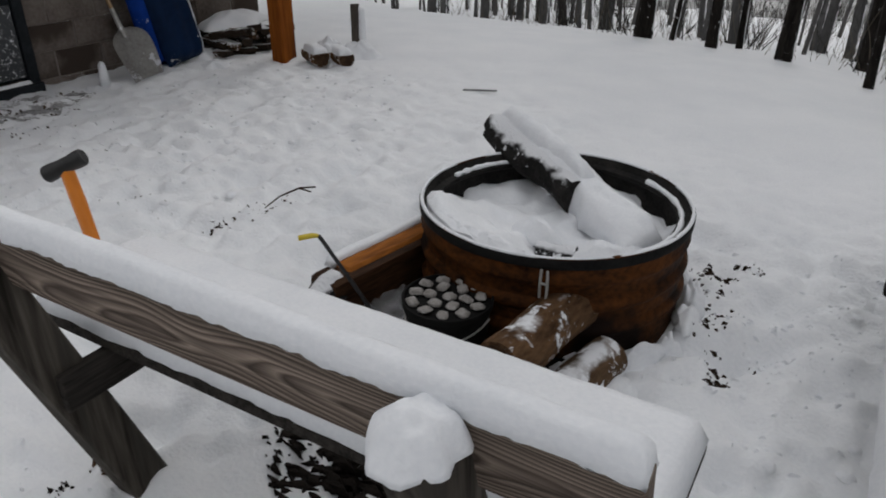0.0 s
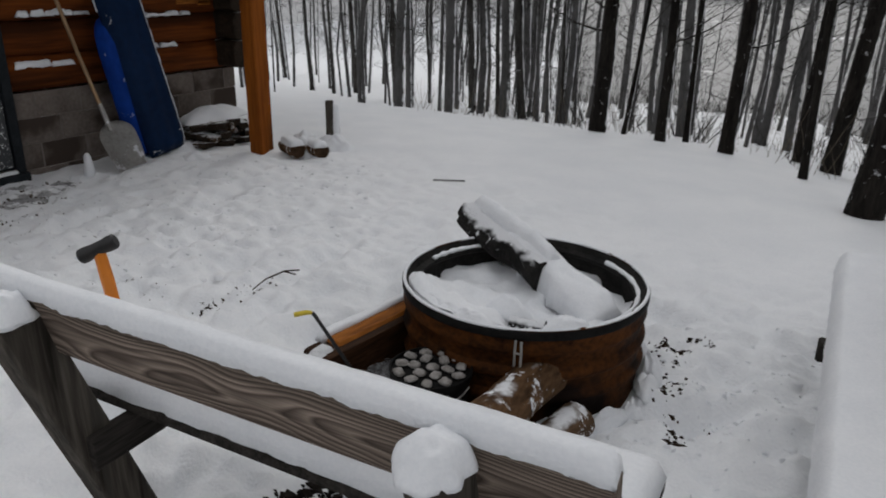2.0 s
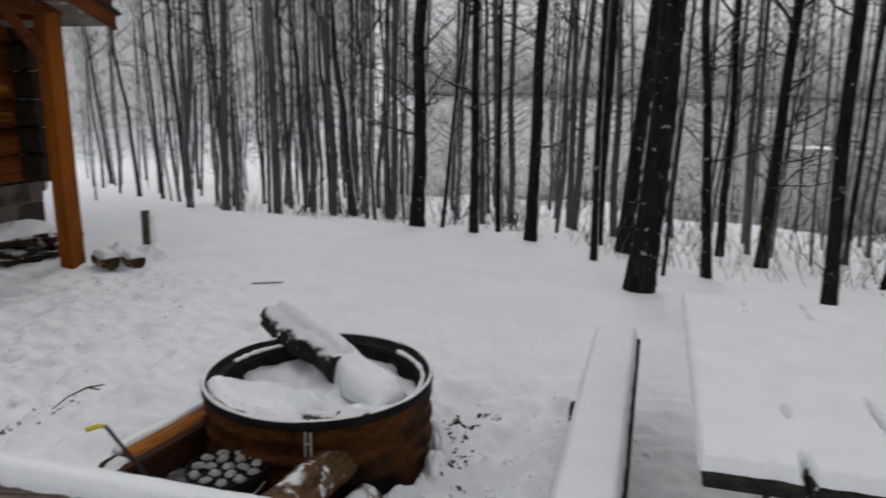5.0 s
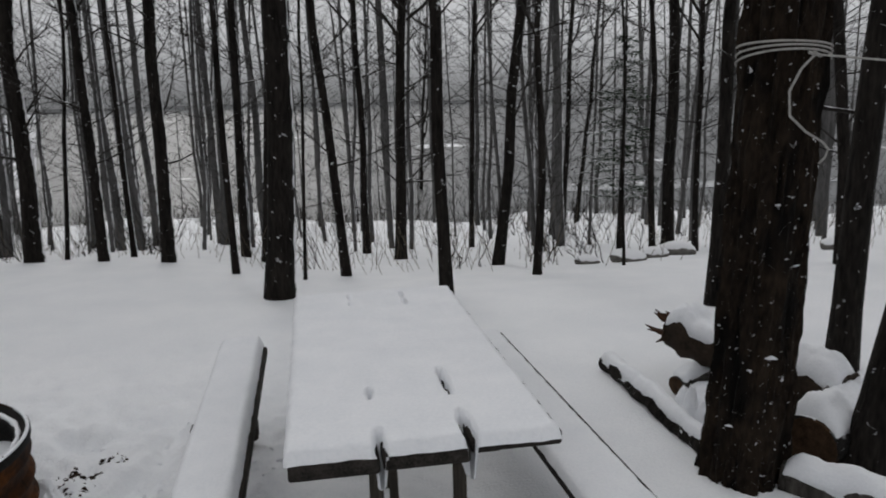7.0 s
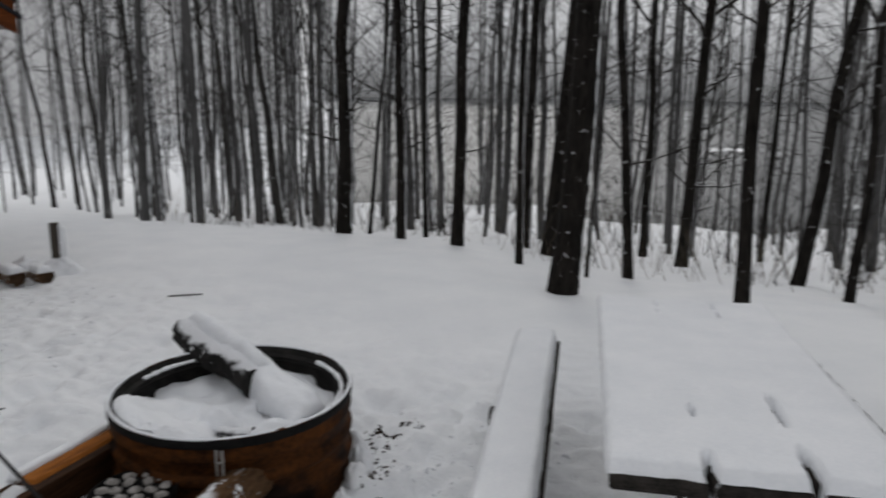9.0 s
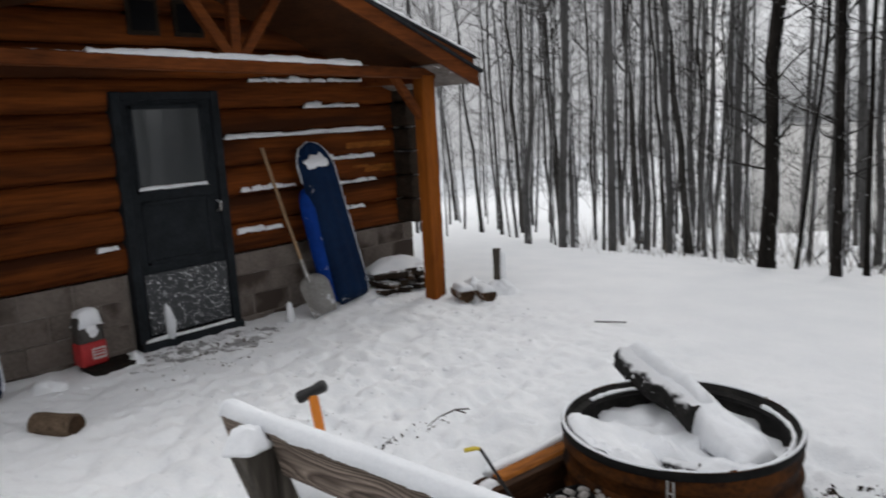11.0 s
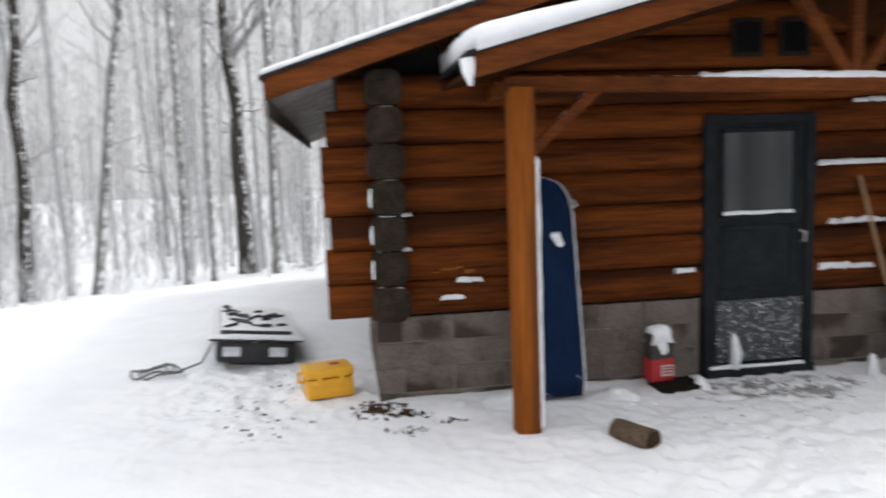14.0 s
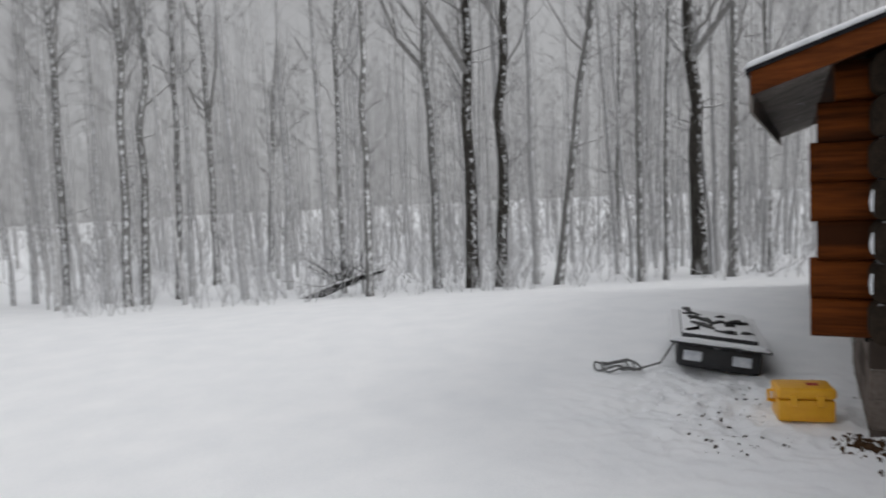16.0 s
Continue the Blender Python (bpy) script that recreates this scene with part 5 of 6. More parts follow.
def scrap_patch(name, cx, cy, rx, ry, count, seed, label, material=DEBRIS, size=0.03, category="debris"):
    """Scattered flakes of bark, leaf and dirt lying on the snow."""
    rg2 = random.Random(seed)
    verts, faces = [], []
    for _ in range(int(count * 2.1)):
        a, d = rg2.uniform(0, 6.283), 1.2 * rg2.random() ** 0.8
        x, y = cx + rx * d * math.cos(a), cy + ry * d * math.sin(a)
        z = snow_height(x, y)
        s, t = size * (0.08 + 0.65 * rg2.random() ** 2.2), rg2.uniform(0, 6.283)
        k = len(verts)
        n = rg2.randint(5, 7)
        for level, sc in ((-0.012, 1.0), (0.003 + 0.15 * s, 0.6)):
            for j in range(n):
                b = t + 6.283 * j / n
                e = sc * s * (0.7 + 0.5 * noise.noise(Vector((j * 1.7, x * 30, y * 30))))
                verts.append((x + math.cos(b) * e * (1.9 if j % 2 else 0.8), y + math.sin(b) * e * (0.5 if j % 3 else 1.1), z + level + 0.004 * rg2.uniform(-1, 1)))
        for j in range(n):
            faces.append((k + j, k + (j + 1) % n, k + n + (j + 1) % n, k + n + j))
        faces.append(tuple(range(k + n, k + 2 * n)))
    ob = raw_part(name, verts, faces, material, None, smooth=False)
    return tagged(ob, label, category, kind="stuff")


hearth = bmesh.new()
rows = []
for i in range(14):
    a = i / 13
    rr = []
    for k in range(40):
        t = 6.283185 * k / 40
        e = 1 + 0.18 * noise.noise(Vector((math.cos(t) * 2, math.sin(t) * 2, 7)))
        x, y = -0.86 + 0.47 * a * e * math.cos(t), 2.57 + 0.40 * a * e * math.sin(t)
        z = snow_height(x, y) + 0.040 * (1 - a ** 6) + 0.012 * noise.noise(Vector((x * 14, y * 14, 1))) * (1 - a) - 0.012 * a ** 6
        rr.append(hearth.verts.new((x, y, z)))
    rows.append(rr)
for a, b in zip(rows, rows[1:]):
    for k in range(40):
        hearth.faces.new((a[k], a[(k + 1) % 40], b[(k + 1) % 40], b[k]))
bmesh.ops.remove_doubles(hearth, verts=hearth.verts, dist=1e-5)
tagged(mesh_ob("hearth", hearth, EARTH), "bare blackened earth under the cooking pot", "ground", kind="structure")

for cx, cy, sd, w in ((-1.02, 2.62, 1, 0.16), (-0.64, 2.36, 2, 0.09), (-1.07, 2.45, 3, 0.10)):
    foil = bmesh.new()
    g = [[foil.verts.new((cx + w * (i / 12 - 0.5) * 2 + 0.01 * noise.noise(Vector((i, j, sd))), cy + w * 0.8 * (j / 12 - 0.5) * 2, snow_height(cx, cy) + 0.066 + 0.030 * noise.noise(Vector((i * 0.9, j * 0.9, sd * 3))))) for j in range(13)] for i in range(13)]
    for i in range(12):
        for j in range(12):
            foil.faces.new((g[i][j], g[i + 1][j], g[i + 1][j + 1], g[i][j + 1]))
    bmesh.ops.solidify(foil, geom=foil.faces[:], thickness=0.004)
    tagged(mesh_ob("aluminium_foil", foil, FOIL, False), "crumpled shiny aluminium foil beside the pot", "foil")

pot = thing("dutch_oven", pose(-0.80, 2.575, 0.0), "black cast-iron dutch oven with charcoal on its lid", "pot")
part("body", lathe([(0.10, 0.035), (0.128, 0.045), (0.140, 0.09), (0.146, 0.165), (0.152, 0.178), (0.150, 0.186)], 40), IRON, pot)
part("lid", lathe([(0.150, 0.186), (0.156, 0.190), (0.157, 0.214), (0.150, 0.215), (0.147, 0.200), (0.08, 0.203)], 40), IRON, pot, "flanged iron lid")
for k in range(3):
    a = 2.1 * k + 0.5
    part("leg", tube([(0.10 * math.cos(a), 0.10 * math.sin(a), 0.05), (0.108 * math.cos(a), 0.108 * math.sin(a), -0.01)], [0.014, 0.009], 8), IRON, pot)
part("bail_handle", tube([(0.152 * math.cos(t), 0.02 - 0.165 * math.sin(t), 0.165 - 0.055 * math.sin(t)) for t in [math.pi * j / 14 for j in range(15)]], 0.004, 6), STEEL, pot, "wire bail handle")
coal = bmesh.new()
bmesh.ops.create_icosphere(coal, subdivisions=2, radius=1)
for v in coal.verts:
    c = v.co
    v.co = Vector((math.copysign(abs(c.x) ** 0.75, c.x) * 0.0245, math.copysign(abs(c.y) ** 0.75, c.y) * 0.0195, c.z * 0.011)) * (1 + 0.3 * noise.noise(c * 3))
first = mesh_ob("charcoal_briquette", coal, ASH)
tagged(first, "ash-grey charcoal briquette on the pot lid", "charcoal", "briquettes on the lid")
spots = [(0.118, 6.283 * k / 11) for k in range(11)] + [(0.066, 6.283 * k / 6 + 0.3) for k in range(6)] + [(0.012, 0.4)]
rg = random.Random(12)
for k, (d, a) in enumerate(spots):
    d += rg.uniform(-0.006, 0.006)
    m = pose(-0.80 + d * math.cos(a), 2.575 + d * math.sin(a), 0.2135, rg.uniform(-9, 9), rg.uniform(-9, 9), rg.uniform(0, 360))
    if k == 0:
        first.matrix_world = m
    else:
        copy_thing(first, m)

lifter = thing("lid_lifter", pose(-1.04, 2.52, 0.03), "black lid lifter with yellow grip leaning by the pot", "lid lifter")
part("shaft", tube([(0, 0, 0.0), (-0.095, -0.040, 0.17), (-0.19, -0.08, 0.335), (-0.20, -0.085, 0.35)], 0.0075, 8), BLACK, lifter)
part("grip", tube([(-0.20, -0.085, 0.35), (-0.217, -0.10, 0.352), (-0.25, -0.13, 0.345)], [0.007, 0.010, 0.010], 8), YGRIP, lifter, "yellow grip")
part("hook", tube([(0, 0, 0.005), (0.03, 0.01, 0.0), (0.045, 0.03, 0.012)], 0.007, 8), BLACK, lifter)
tongs = thing("tongs", pose(-0.50, 2.68, 0.252), "small metal tongs standing on a firewood log", "tongs")
part("arm", tube([(-0.012, 0, 0.0), (-0.013, 0, 0.05), (-0.011, 0, 0.105)], 0.005, 6), STEEL, tongs)
part("arm", tube([(0.012, 0, 0.0), (0.013, 0, 0.05), (0.011, 0, 0.105)], 0.005, 6), STEEL, tongs)
part("bridge", tube([(-0.013, 0, 0.055), (0.013, 0, 0.055)], 0.004, 6), STEEL, tongs)

for x, y, rx, ry, n, sd, size in ((-0.17, 3.64, 0.10, 0.05, 22, 1, 0.034), (-0.06, 3.76, 0.06, 0.03, 12, 2, 0.030), (-0.16, 3.47, 0.10, 0.10, 16, 3, 0.022), (-0.09, 3.28, 0.07, 0.14, 18, 4, 0.024),
                                  (0.05, 2.91, 0.045, 0.05, 20, 5, 0.034), (0.02, 3.06, 0.12, 0.10, 10, 6, 0.020), (-0.3, 3.35, 0.06, 0.05, 8, 7, 0.02)):
    scrap_patch("snow_debris", x, y, rx, ry, n, sd, "dark leaf and bark scraps on trodden snow", DEBRIS, size)
scrap_patch("snow_debris", -2.22, 3.12, 0.06, 0.22, 16, 8, "thin twigs and scraps on trodden snow", SCRAP, size=0.022)
scrap_patch("snow_debris", -2.30, 2.86, 0.07, 0.07, 14, 9, "thin twigs and scraps on trodden snow", DEBRIS, size=0.022)
scrap_patch("snow_debris", -2.75, 2.75, 0.22, 0.12, 10, 10, "thin twigs and scraps on trodden snow", SCRAP, size=0.02)
twig = thing("fallen_twig", pose(-2.16, 3.28, 0.03), "thin dark fallen twig lying on snow", "twig")
part("stem", tube([(0.06, 0.06, 0.02), (0.0, 0.0, 0.02), (-0.02, -0.12, 0.012), (0.0, -0.24, 0.0)], [0.004, 0.005, 0.004, 0.003], 6), DEBRIS, twig)
part("shoot", tube([(0.0, 0.0, 0.02), (0.10, -0.02, 0.03)], [0.005, 0.004], 6), DEBRIS, twig)
log_thing("buried_stick", (-2.55, 5.50, 0.0), (-2.30, 5.58, 0.012), 0.007, GREYROPE, "grey stick half buried in snow", "stick", 3, 0.0, 0.2, False)


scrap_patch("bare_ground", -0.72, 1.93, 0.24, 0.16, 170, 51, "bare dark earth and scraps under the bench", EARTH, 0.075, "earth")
scrap_patch("leaf_litter", -1.28, 1.58, 0.07, 0.05, 26, 52, "brown dead leaves at the foot of the bench", LEAF, 0.045)
scrap_patch("leaf_litter", -1.30, 1.44, 0.04, 0.03, 8, 53, "dark scraps on snow behind the bench", EARTH, 0.03)

# ---- picnic table ----
table = thing("picnic_table", pose(1.255, 2.135, 0, 0, 0, 1.8), "weathered picnic table with steel legs under deep snow", "table")
lean = Matrix.Translation((0, 0, 0.775)) @ Matrix.Rotation(radians(-1.7), 4, "X")
for a, b, y0 in ((-0.355, -0.122, -0.03), (-0.113, 0.117, -0.02), (0.128, 0.385, 0.03)):
    part("top_board", box(a, b, y0, 1.63 + y0, -0.042, 0.0, 0.006, lean), TABLE_WOOD, table, "grey weathered board")


def slits(x, y):
    """Where the snow has sunk into the gaps between the boards."""
    f = 1.0
    for gx, y0, y1, w in ((0.122, -0.05, 0.15, 0.030), (0.122, 0.27, 0.50, 0.022), (-0.118, -0.06, 0.08, 0.028), (-0.118, 0.30, 0.38, 0.020), (0.122, 1.34, 1.42, 0.018), (0.122, 1.47, 1.56, 0.014), (-0.118, 1.36, 1.42, 0.016), (-0.118, 1.48, 1.56, 0.014)):
        if y0 < y < y1:
            f = min(f, max(0.0, (abs(x - gx) - w * 0.42 * min(1, (y - y0) / 0.05, (y1 - y) / 0.05)) / (w * 0.35)))
    return min(1.0, f)


def snow_sheet(x0, x1, y0, y1, h, m, seed, holes=None, step=0.011):
    bm = bmesh.new()
    nx_, ny_ = int((x1 - x0) / step), int((y1 - y0) / (step * 2))
    g = []
    for i in range(nx_ + 1):
        row = []
        for j in range(ny_ + 1):
            x, y = x0 + (x1 - x0) * i / nx_, y0 + (y1 - y0) * j / ny_
            e = max(0.0, min(x - x0, x1 - x, y - y0, y1 - y) / 0.035)
            k = (1 - (1 - min(e, 1)) ** 2.4) ** 0.42
            q = Vector((x * 6 + seed, y * 4, seed))
            z = h * k * (1 + 0.12 * noise.noise(q) + 0.06 * noise.noise(q * 4))
            if holes:
                z = z * holes(x, y) - (0.09 if holes(x, y) < 0.05 else 0)
            row.append(bm.verts.new(m @ Vector((x + 0.005 * noise.noise(q * 5), y + 0.008 * noise.noise(q * 3 + Vector((2, 2, 2))), max(z, -0.09 if holes else 0.0005)))))
        g.append(row)
    for i in range(nx_):
        for j in range(ny_):
            bm.faces.new((g[i][j], g[i + 1][j], g[i + 1][j + 1], g[i][j + 1]))
    return bm


part("top_snow", snow_sheet(-0.366, 0.370, -0.022, 1.64, 0.036, lean, 4, slits, 0.007), SNOW, table, "even snow over the boards with open slits")
for x0, x1, nm in ((-0.745, -0.530, 1), (0.50, 0.755, 2)):
    turn = Matrix.Translation((x1, 0.8, 0)) @ Matrix.Rotation(radians(2.7 if nm == 2 else 0.0), 4, "Z") @ Matrix.Translation((-x1, -0.8, 0))
    bn = thing("plank_bench", table.matrix_world @ turn, "grey plank bench beside the picnic table under snow", "bench", "benches at the picnic table")
    far = 1.95 if nm == 1 else 1.90
    part("plank", box(x0, x1, -0.1, far, 0.365, 0.405, 0.006), TABLE_WOOD, bn, "grey weathered bench plank")
    cover = snow_sheet(x0 - (0.028 if nm == 1 else 0.004), x1 - (0.016 if nm == 1 else 0.022), -0.09, far + 0.01, 0.068 if nm == 1 else 0.03, Matrix.Translation((0, 0, 0.405)), nm)
    for v in cover.verts:
        over = max(0.0, min(1.0, (x0 + 0.012 - v.co.x) / 0.04))
        v.co.z -= 0.045 * over * (1 if nm == 1 else 0)
    part("bench_snow", cover, SNOW, bn, "rounded snow on the plank")
    for y in (0.5, 1.6):
        part("leg", box((x0 + x1) / 2 - 0.03, (x0 + x1) / 2 + 0.03, y, y + 0.08, -0.08, 0.365, 0.005), GREY_POST, bn)
    if nm == 1:
        part("crosspiece", box(x0 - 0.05, x1, 1.12, 1.19, 0.29, 0.365, 0.008), TABLE_WOOD, bn)
for y in (0.16, 1.45):
    for x in (-0.12, 0.12):
        part("leg", tube([(x, y, 0.72), (x * 1.02, y, 0.36), (x * 1.05, y, -0.08)], 0.021, 10), GREY_POST, table, "dull steel pipe leg")
    part("top_cleat", box(-0.24, 0.24, y - 0.02, y + 0.02, 0.67, 0.72, 0.004), GREY_POST, table)
part("brace", tube([(-0.03, 0.45, -0.05), (-0.03, 0.75, 0.70)], 0.016, 8), GREY_POST, table)
part("brace", tube([(0.0, 1.2, -0.05), (0.0, 0.85, 0.69)], 0.016, 8), GREY_POST, table)

# ---- rope on the big tree ----
rope = thing("tied_rope", pose(2.772, 3.13, 0), "white cord tied round the rough tree trunk", "rope")
for z, off in ((1.80, 0.0), (1.825, 0.012), (1.775, -0.01)):
    part("loop", tube([(0.052 + 0.172 * math.cos(t), 0.018 + 0.172 * math.sin(t), z + off * math.sin(t) + 0.03 * math.cos(t + 2)) for t in [6.283 * j / 40 for j in range(41)]], 0.0045, 6), ROPE, rope)
part("knot", tube([(0.03, -0.175, 1.80), (0.055, -0.195, 1.79), (0.08, -0.178, 1.785), (0.055, -0.172, 1.80)], 0.007, 6), ROPE, rope)
part("tail", tube([(0.05, -0.185, 1.79), (-0.01, -0.20, 1.74), (-0.05, -0.20, 1.66), (-0.04, -0.20, 1.57), (0.03, -0.20, 1.51), (0.11, -0.19, 1.47), (0.15, -0.17, 1.44), (0.145, -0.165, 1.41), (0.12, -0.165, 1.385)], 0.0045, 6), ROPE, rope, "loose hanging end")
part("line", tube([(0.07, -0.18, 1.79), (0.55, -0.12, 1.755), (1.2, -0.05, 1.73), (2.6, 0.2, 1.74)], 0.0045, 6), ROPE, rope, "taut cord leading off")

# ---- logs by the big tree ----
log_thing("fallen_log", (2.63, 4.40, 0.055), (2.72, 3.20, 0.02), 0.052, BARK, "thin dark fallen log with snow along its top", "log", 21, 0.035, 0.3)
broken = log_thing("broken_log", (2.98, 4.26, 0.28), (3.42, 3.34, 0.20), 0.115, LOG_DARK, "splintered broken log heaped with snow", "log", 22, 0.06, 0.35)
rg = random.Random(31)
for k in range(12):
    a = rg.uniform(0, 6.283)
    q = Vector((0.07 * math.cos(a), 0, 0.07 * math.sin(a)))
    part("splinter", tube([q + Vector((0.02, -0.06, 0)), q + Vector((-0.01, 0.03, 0)), q * 1.2 + Vector((-0.04, rg.uniform(0.06, 0.13), rg.uniform(-0.03, 0.03)))], [0.02, 0.015, 0.003], 5, 0.3, 12, k), SPLIT_DARK, broken)
log_thing("stump_log", (3.10, 3.14, 0.10), (3.62, 3.42, 0.10), 0.14, CHAR, "blackened thick log piece beside the tree", "log", 23, 0.05, 0.2)
log_thing("fallen_log", (2.86, 3.95, 0.06), (3.40, 4.15, 0.12), 0.06, BARK_MID, "snow-heaped log in the log pile", "log", 24, 0.05, 0.2)
log_thing("fallen_log", (2.90, 3.02, 0.02), (3.30, 2.62, 0.03), 0.08, BARK_MID, "snow-covered log at the foot of the tree", "log", 25, 0.06, 0.2)
for k, (x, y, s) in enumerate(((3.05, 3.85, 0.2), (3.25, 3.62, 0.22), (2.88, 3.62, 0.11), (3.5, 4.0, 0.25), (2.83, 3.80, 0.07), (2.80, 3.66, 0.06))):
    ob = mesh_ob("snow_drift", snow_heap(s, s * 0.8, 0.12 + 0.05 * (k % 2), k, 24, 0.5), SNOW)
    ob.matrix_world = pose(x, y, snow_height(x, y))
    tagged(ob, "lump of snow over the log pile", "snow")

# ---- things along the cabin wall ----
def sled(name, m, length, width, material, label, rim=True, nose=0.30):
    """A moulded plastic toboggan stood on its tail, its bottom towards +x: y across, z along."""
    ob = thing(name, m, label, "sled", "plastic sleds")
    nu, nv = 22, 40

    def half(v):
        t = v * length
        w = width / 2
        if t > length - nose:
            w *= math.sqrt(max(0.0, 1 - ((t - length + nose) / nose) ** 2.3)) * 0.985 + 0.015
        if t < 0.12:
            w *= 0.86 + 0.14 * math.sqrt(t / 0.12)
        return w

    outer, inner = [], []
    for j in range(nv + 1):
        v = j / nv
        ro, ri = [], []
        for i in range(nu + 1):
            u = -1 + 2 * i / nu
            e = 1 - abs(u) ** 5
            grooves = 0.006 * math.cos(u * 9.4)
            tail = min(1.0, v / 0.05)
            x = (0.085 * e * tail * (1 - 0.35 * max(0, (v - 0.8) / 0.2)) + grooves * e) - 0.16 * max(0, v - 0.82) ** 1.4 * 3
            ro.append((x, u * half(v), v * length))
            ri.append((x - 0.008, u * half(v) * 0.985, v * length))
        outer.append(ro)
        inner.append(ri)
    verts, faces = [], []
    for rows_ in (outer, inner):
        for r_ in rows_:
            verts += r_
    w1 = nu + 1
    off = (nv + 1) * w1
    for j in range(nv):
        for i in range(nu):
            q = j * w1 + i
            faces.append((q, q + 1, q + w1 + 1, q + w1))
            faces.append((off + q, off + q + w1, off + q + w1 + 1, off + q + 1))
    for j in range(nv):
        for i in (0, nu):
            q = j * w1 + i
            faces.append((q, q + w1, off + q + w1, off + q) if i == 0 else (q, off + q, off + q + w1, q + w1))
    for j in (0, nv):
        for i in range(nu):
            q = j * w1 + i
            faces.append((q, off + q, off + q + 1, q + 1))
    raw_part("hull", verts, faces, material, ob)
    if rim:
        for s in (-1, 1):
            pts = [(outer[j][0][0] - 0.004, s * half(j / nv) * 1.0, j / nv * length) for j in range(1, nv + 1)]
            part("rim", tube(pts if s > 0 else pts[30:], 0.015 if s > 0 else 0.008, 8, 0.55, 20), PALE_RIM, ob, "rim whitened with snow")
    return ob


def leaning(x, y, z, back, side):
    """Stood on the ground, leaning back (degrees towards the wall) and sideways."""
    return Matrix.Translation((x, y, z)) @ Matrix.Rotation(radians(side), 4, "X") @ Matrix.Rotation(radians(-back), 4, "Y")


sl = sled("sled", leaning(-4.96, 1.475, 0.02, 6.5, 1.5), 1.68, 0.40, NAVY, "navy blue plastic sled standing against the log wall")
part("pull_rope", tube([(0.03, -0.20, 1.38), (0.05, -0.27, 1.25), (0.04, -0.285, 0.9), (0.05, -0.27, 0.55), (0.05, -0.275, 0.42)], 0.006, 6, 0.2), ROPE, sl, "pale pull rope hanging down")
part("rope_tuft", tube([(0.02, 0.16, 1.46), (0.03, 0.21, 1.49), (0.03, 0.235, 1.45), (0.02, 0.20, 1.44)], 0.012, 6, 0.4), ROPE, sl, "knotted rope end")
part("snow_patch", snow_heap(0.10, 0.08, 0.012, 9, 24, 0.9), SNOW, sl, "patch of snow stuck on the hull").matrix_local = pose(0.086, 0.02, 1.22, 0, 88, 0)
sr = sled("sled", leaning(-4.93, 4.86, 0.04, 8.0, 8.5), 1.62, 0.42, NAVY, "navy blue plastic sled leaning beside a shovel")
part("nose_snow", snow_heap(0.085, 0.17, 0.03, 4, 24, 0.6), SNOW, sr, "snow caught in the curled nose").matrix_local = pose(0.066, 0.01, 1.42, 0, 82, 8)
sled("sled", leaning(-5.02, 4.73, 0.03, 5.0, 8.0), 1.20, 0.36, BLUE, "bright blue plastic sled behind a navy one", rim=False)

shovel = thing("snow_shovel", leaning(-4.86, 4.36, 0.0, 13, 8.0), "grain scoop shovel with dull metal blade, leaning", "shovel")
bl = bmesh.new()
g = []
for j in range(15):
    v = j / 14
    row = []
    for i in range(13):
        u = -1 + 2 * i / 12
        w = 0.165 * (0.80 + 0.20 * math.sin(min(1, v * 1.5) * 1.57)) * (1.0 if v < 0.7 else math.sqrt(max(0.02, 1 - ((v - 0.7) / 0.3) ** 2 * 0.92)))
        row.append(bl.verts.new((0.03 + 0.05 * u * u - 0.05 * v * v + 0.02, u * w, 0.40 * v)))
    g.append(row)
for j in range(14):
    for i in range(12):
        bl.faces.new((g[j][i], g[j][i + 1], g[j + 1][i + 1], g[j + 1][i]))
bmesh.ops.solidify(bl, geom=bl.faces[:], thickness=0.005)
part("blade", bl, STEEL, shovel, "dull grey scoop blade with snow on it")
part("socket", tube([(0.01, 0, 0.33), (0.0, 0, 0.46), (0.0, 0, 0.56)], [0.026, 0.02, 0.018], 10), STEEL, shovel)
part("handle", tube([(0.0, 0, 0.5), (-0.01, 0, 1.0), (0.0, 0, 1.66)], [0.016, 0.015, 0.017], 10), HANDLE_WOOD, shovel, "long worn wooden handle")
ob = mesh_ob("snow_pillar", tube([(0, 0, -0.02), (0.0, 0.004, 0.08), (0.0, 0, 0.15), (0, 0.004, 0.175)], [0.045, 0.034, 0.028, 0.012], 10, 0.25, 14, 3), SNOW)
ob.matrix_world = pose(-4.95, 4.08, 0)
tagged(ob, "small upright lump of snow beside the shovel", "snow")
ob = mesh_ob("snow_streak", tube([(0.01, 0, 0.0), (0.01, 0.01, 0.14), (0.0, 0.0, 0.27), (0, -0.01, 0.31)], [0.035, 0.045, 0.025, 0.008], 10, 0.35, 14, 5), SNOW)
ob.matrix_world = pose(-5.245, 3.05, 0.04)
tagged(ob, "snow stuck to the foot of the door", "snow")

bag = thing("charcoal_bag", pose(-5.12, 2.335, 0.044, 0, 0, 6), "red and black paper charcoal bag with snow on top", "bag")
part("lower_bag", box(-0.075, 0.075, -0.105, 0.105, 0.0, 0.19, 0.028, segs=3), RED, bag, "red lower half")
part("upper_bag", box(-0.062, 0.062, -0.098, 0.098, 0.16, 0.39, 0.03, segs=3), BAGBLACK, bag, "black upper half")
part("label_panel", box(0.072, 0.079, -0.02, 0.085, 0.05, 0.14, 0.002), PALE, bag, "pale label panel")
for z in (0.07, 0.095, 0.115):
    part("print_bar", box(0.078, 0.082, -0.01, 0.07, z, z + 0.012, 0.0), RED, bag)
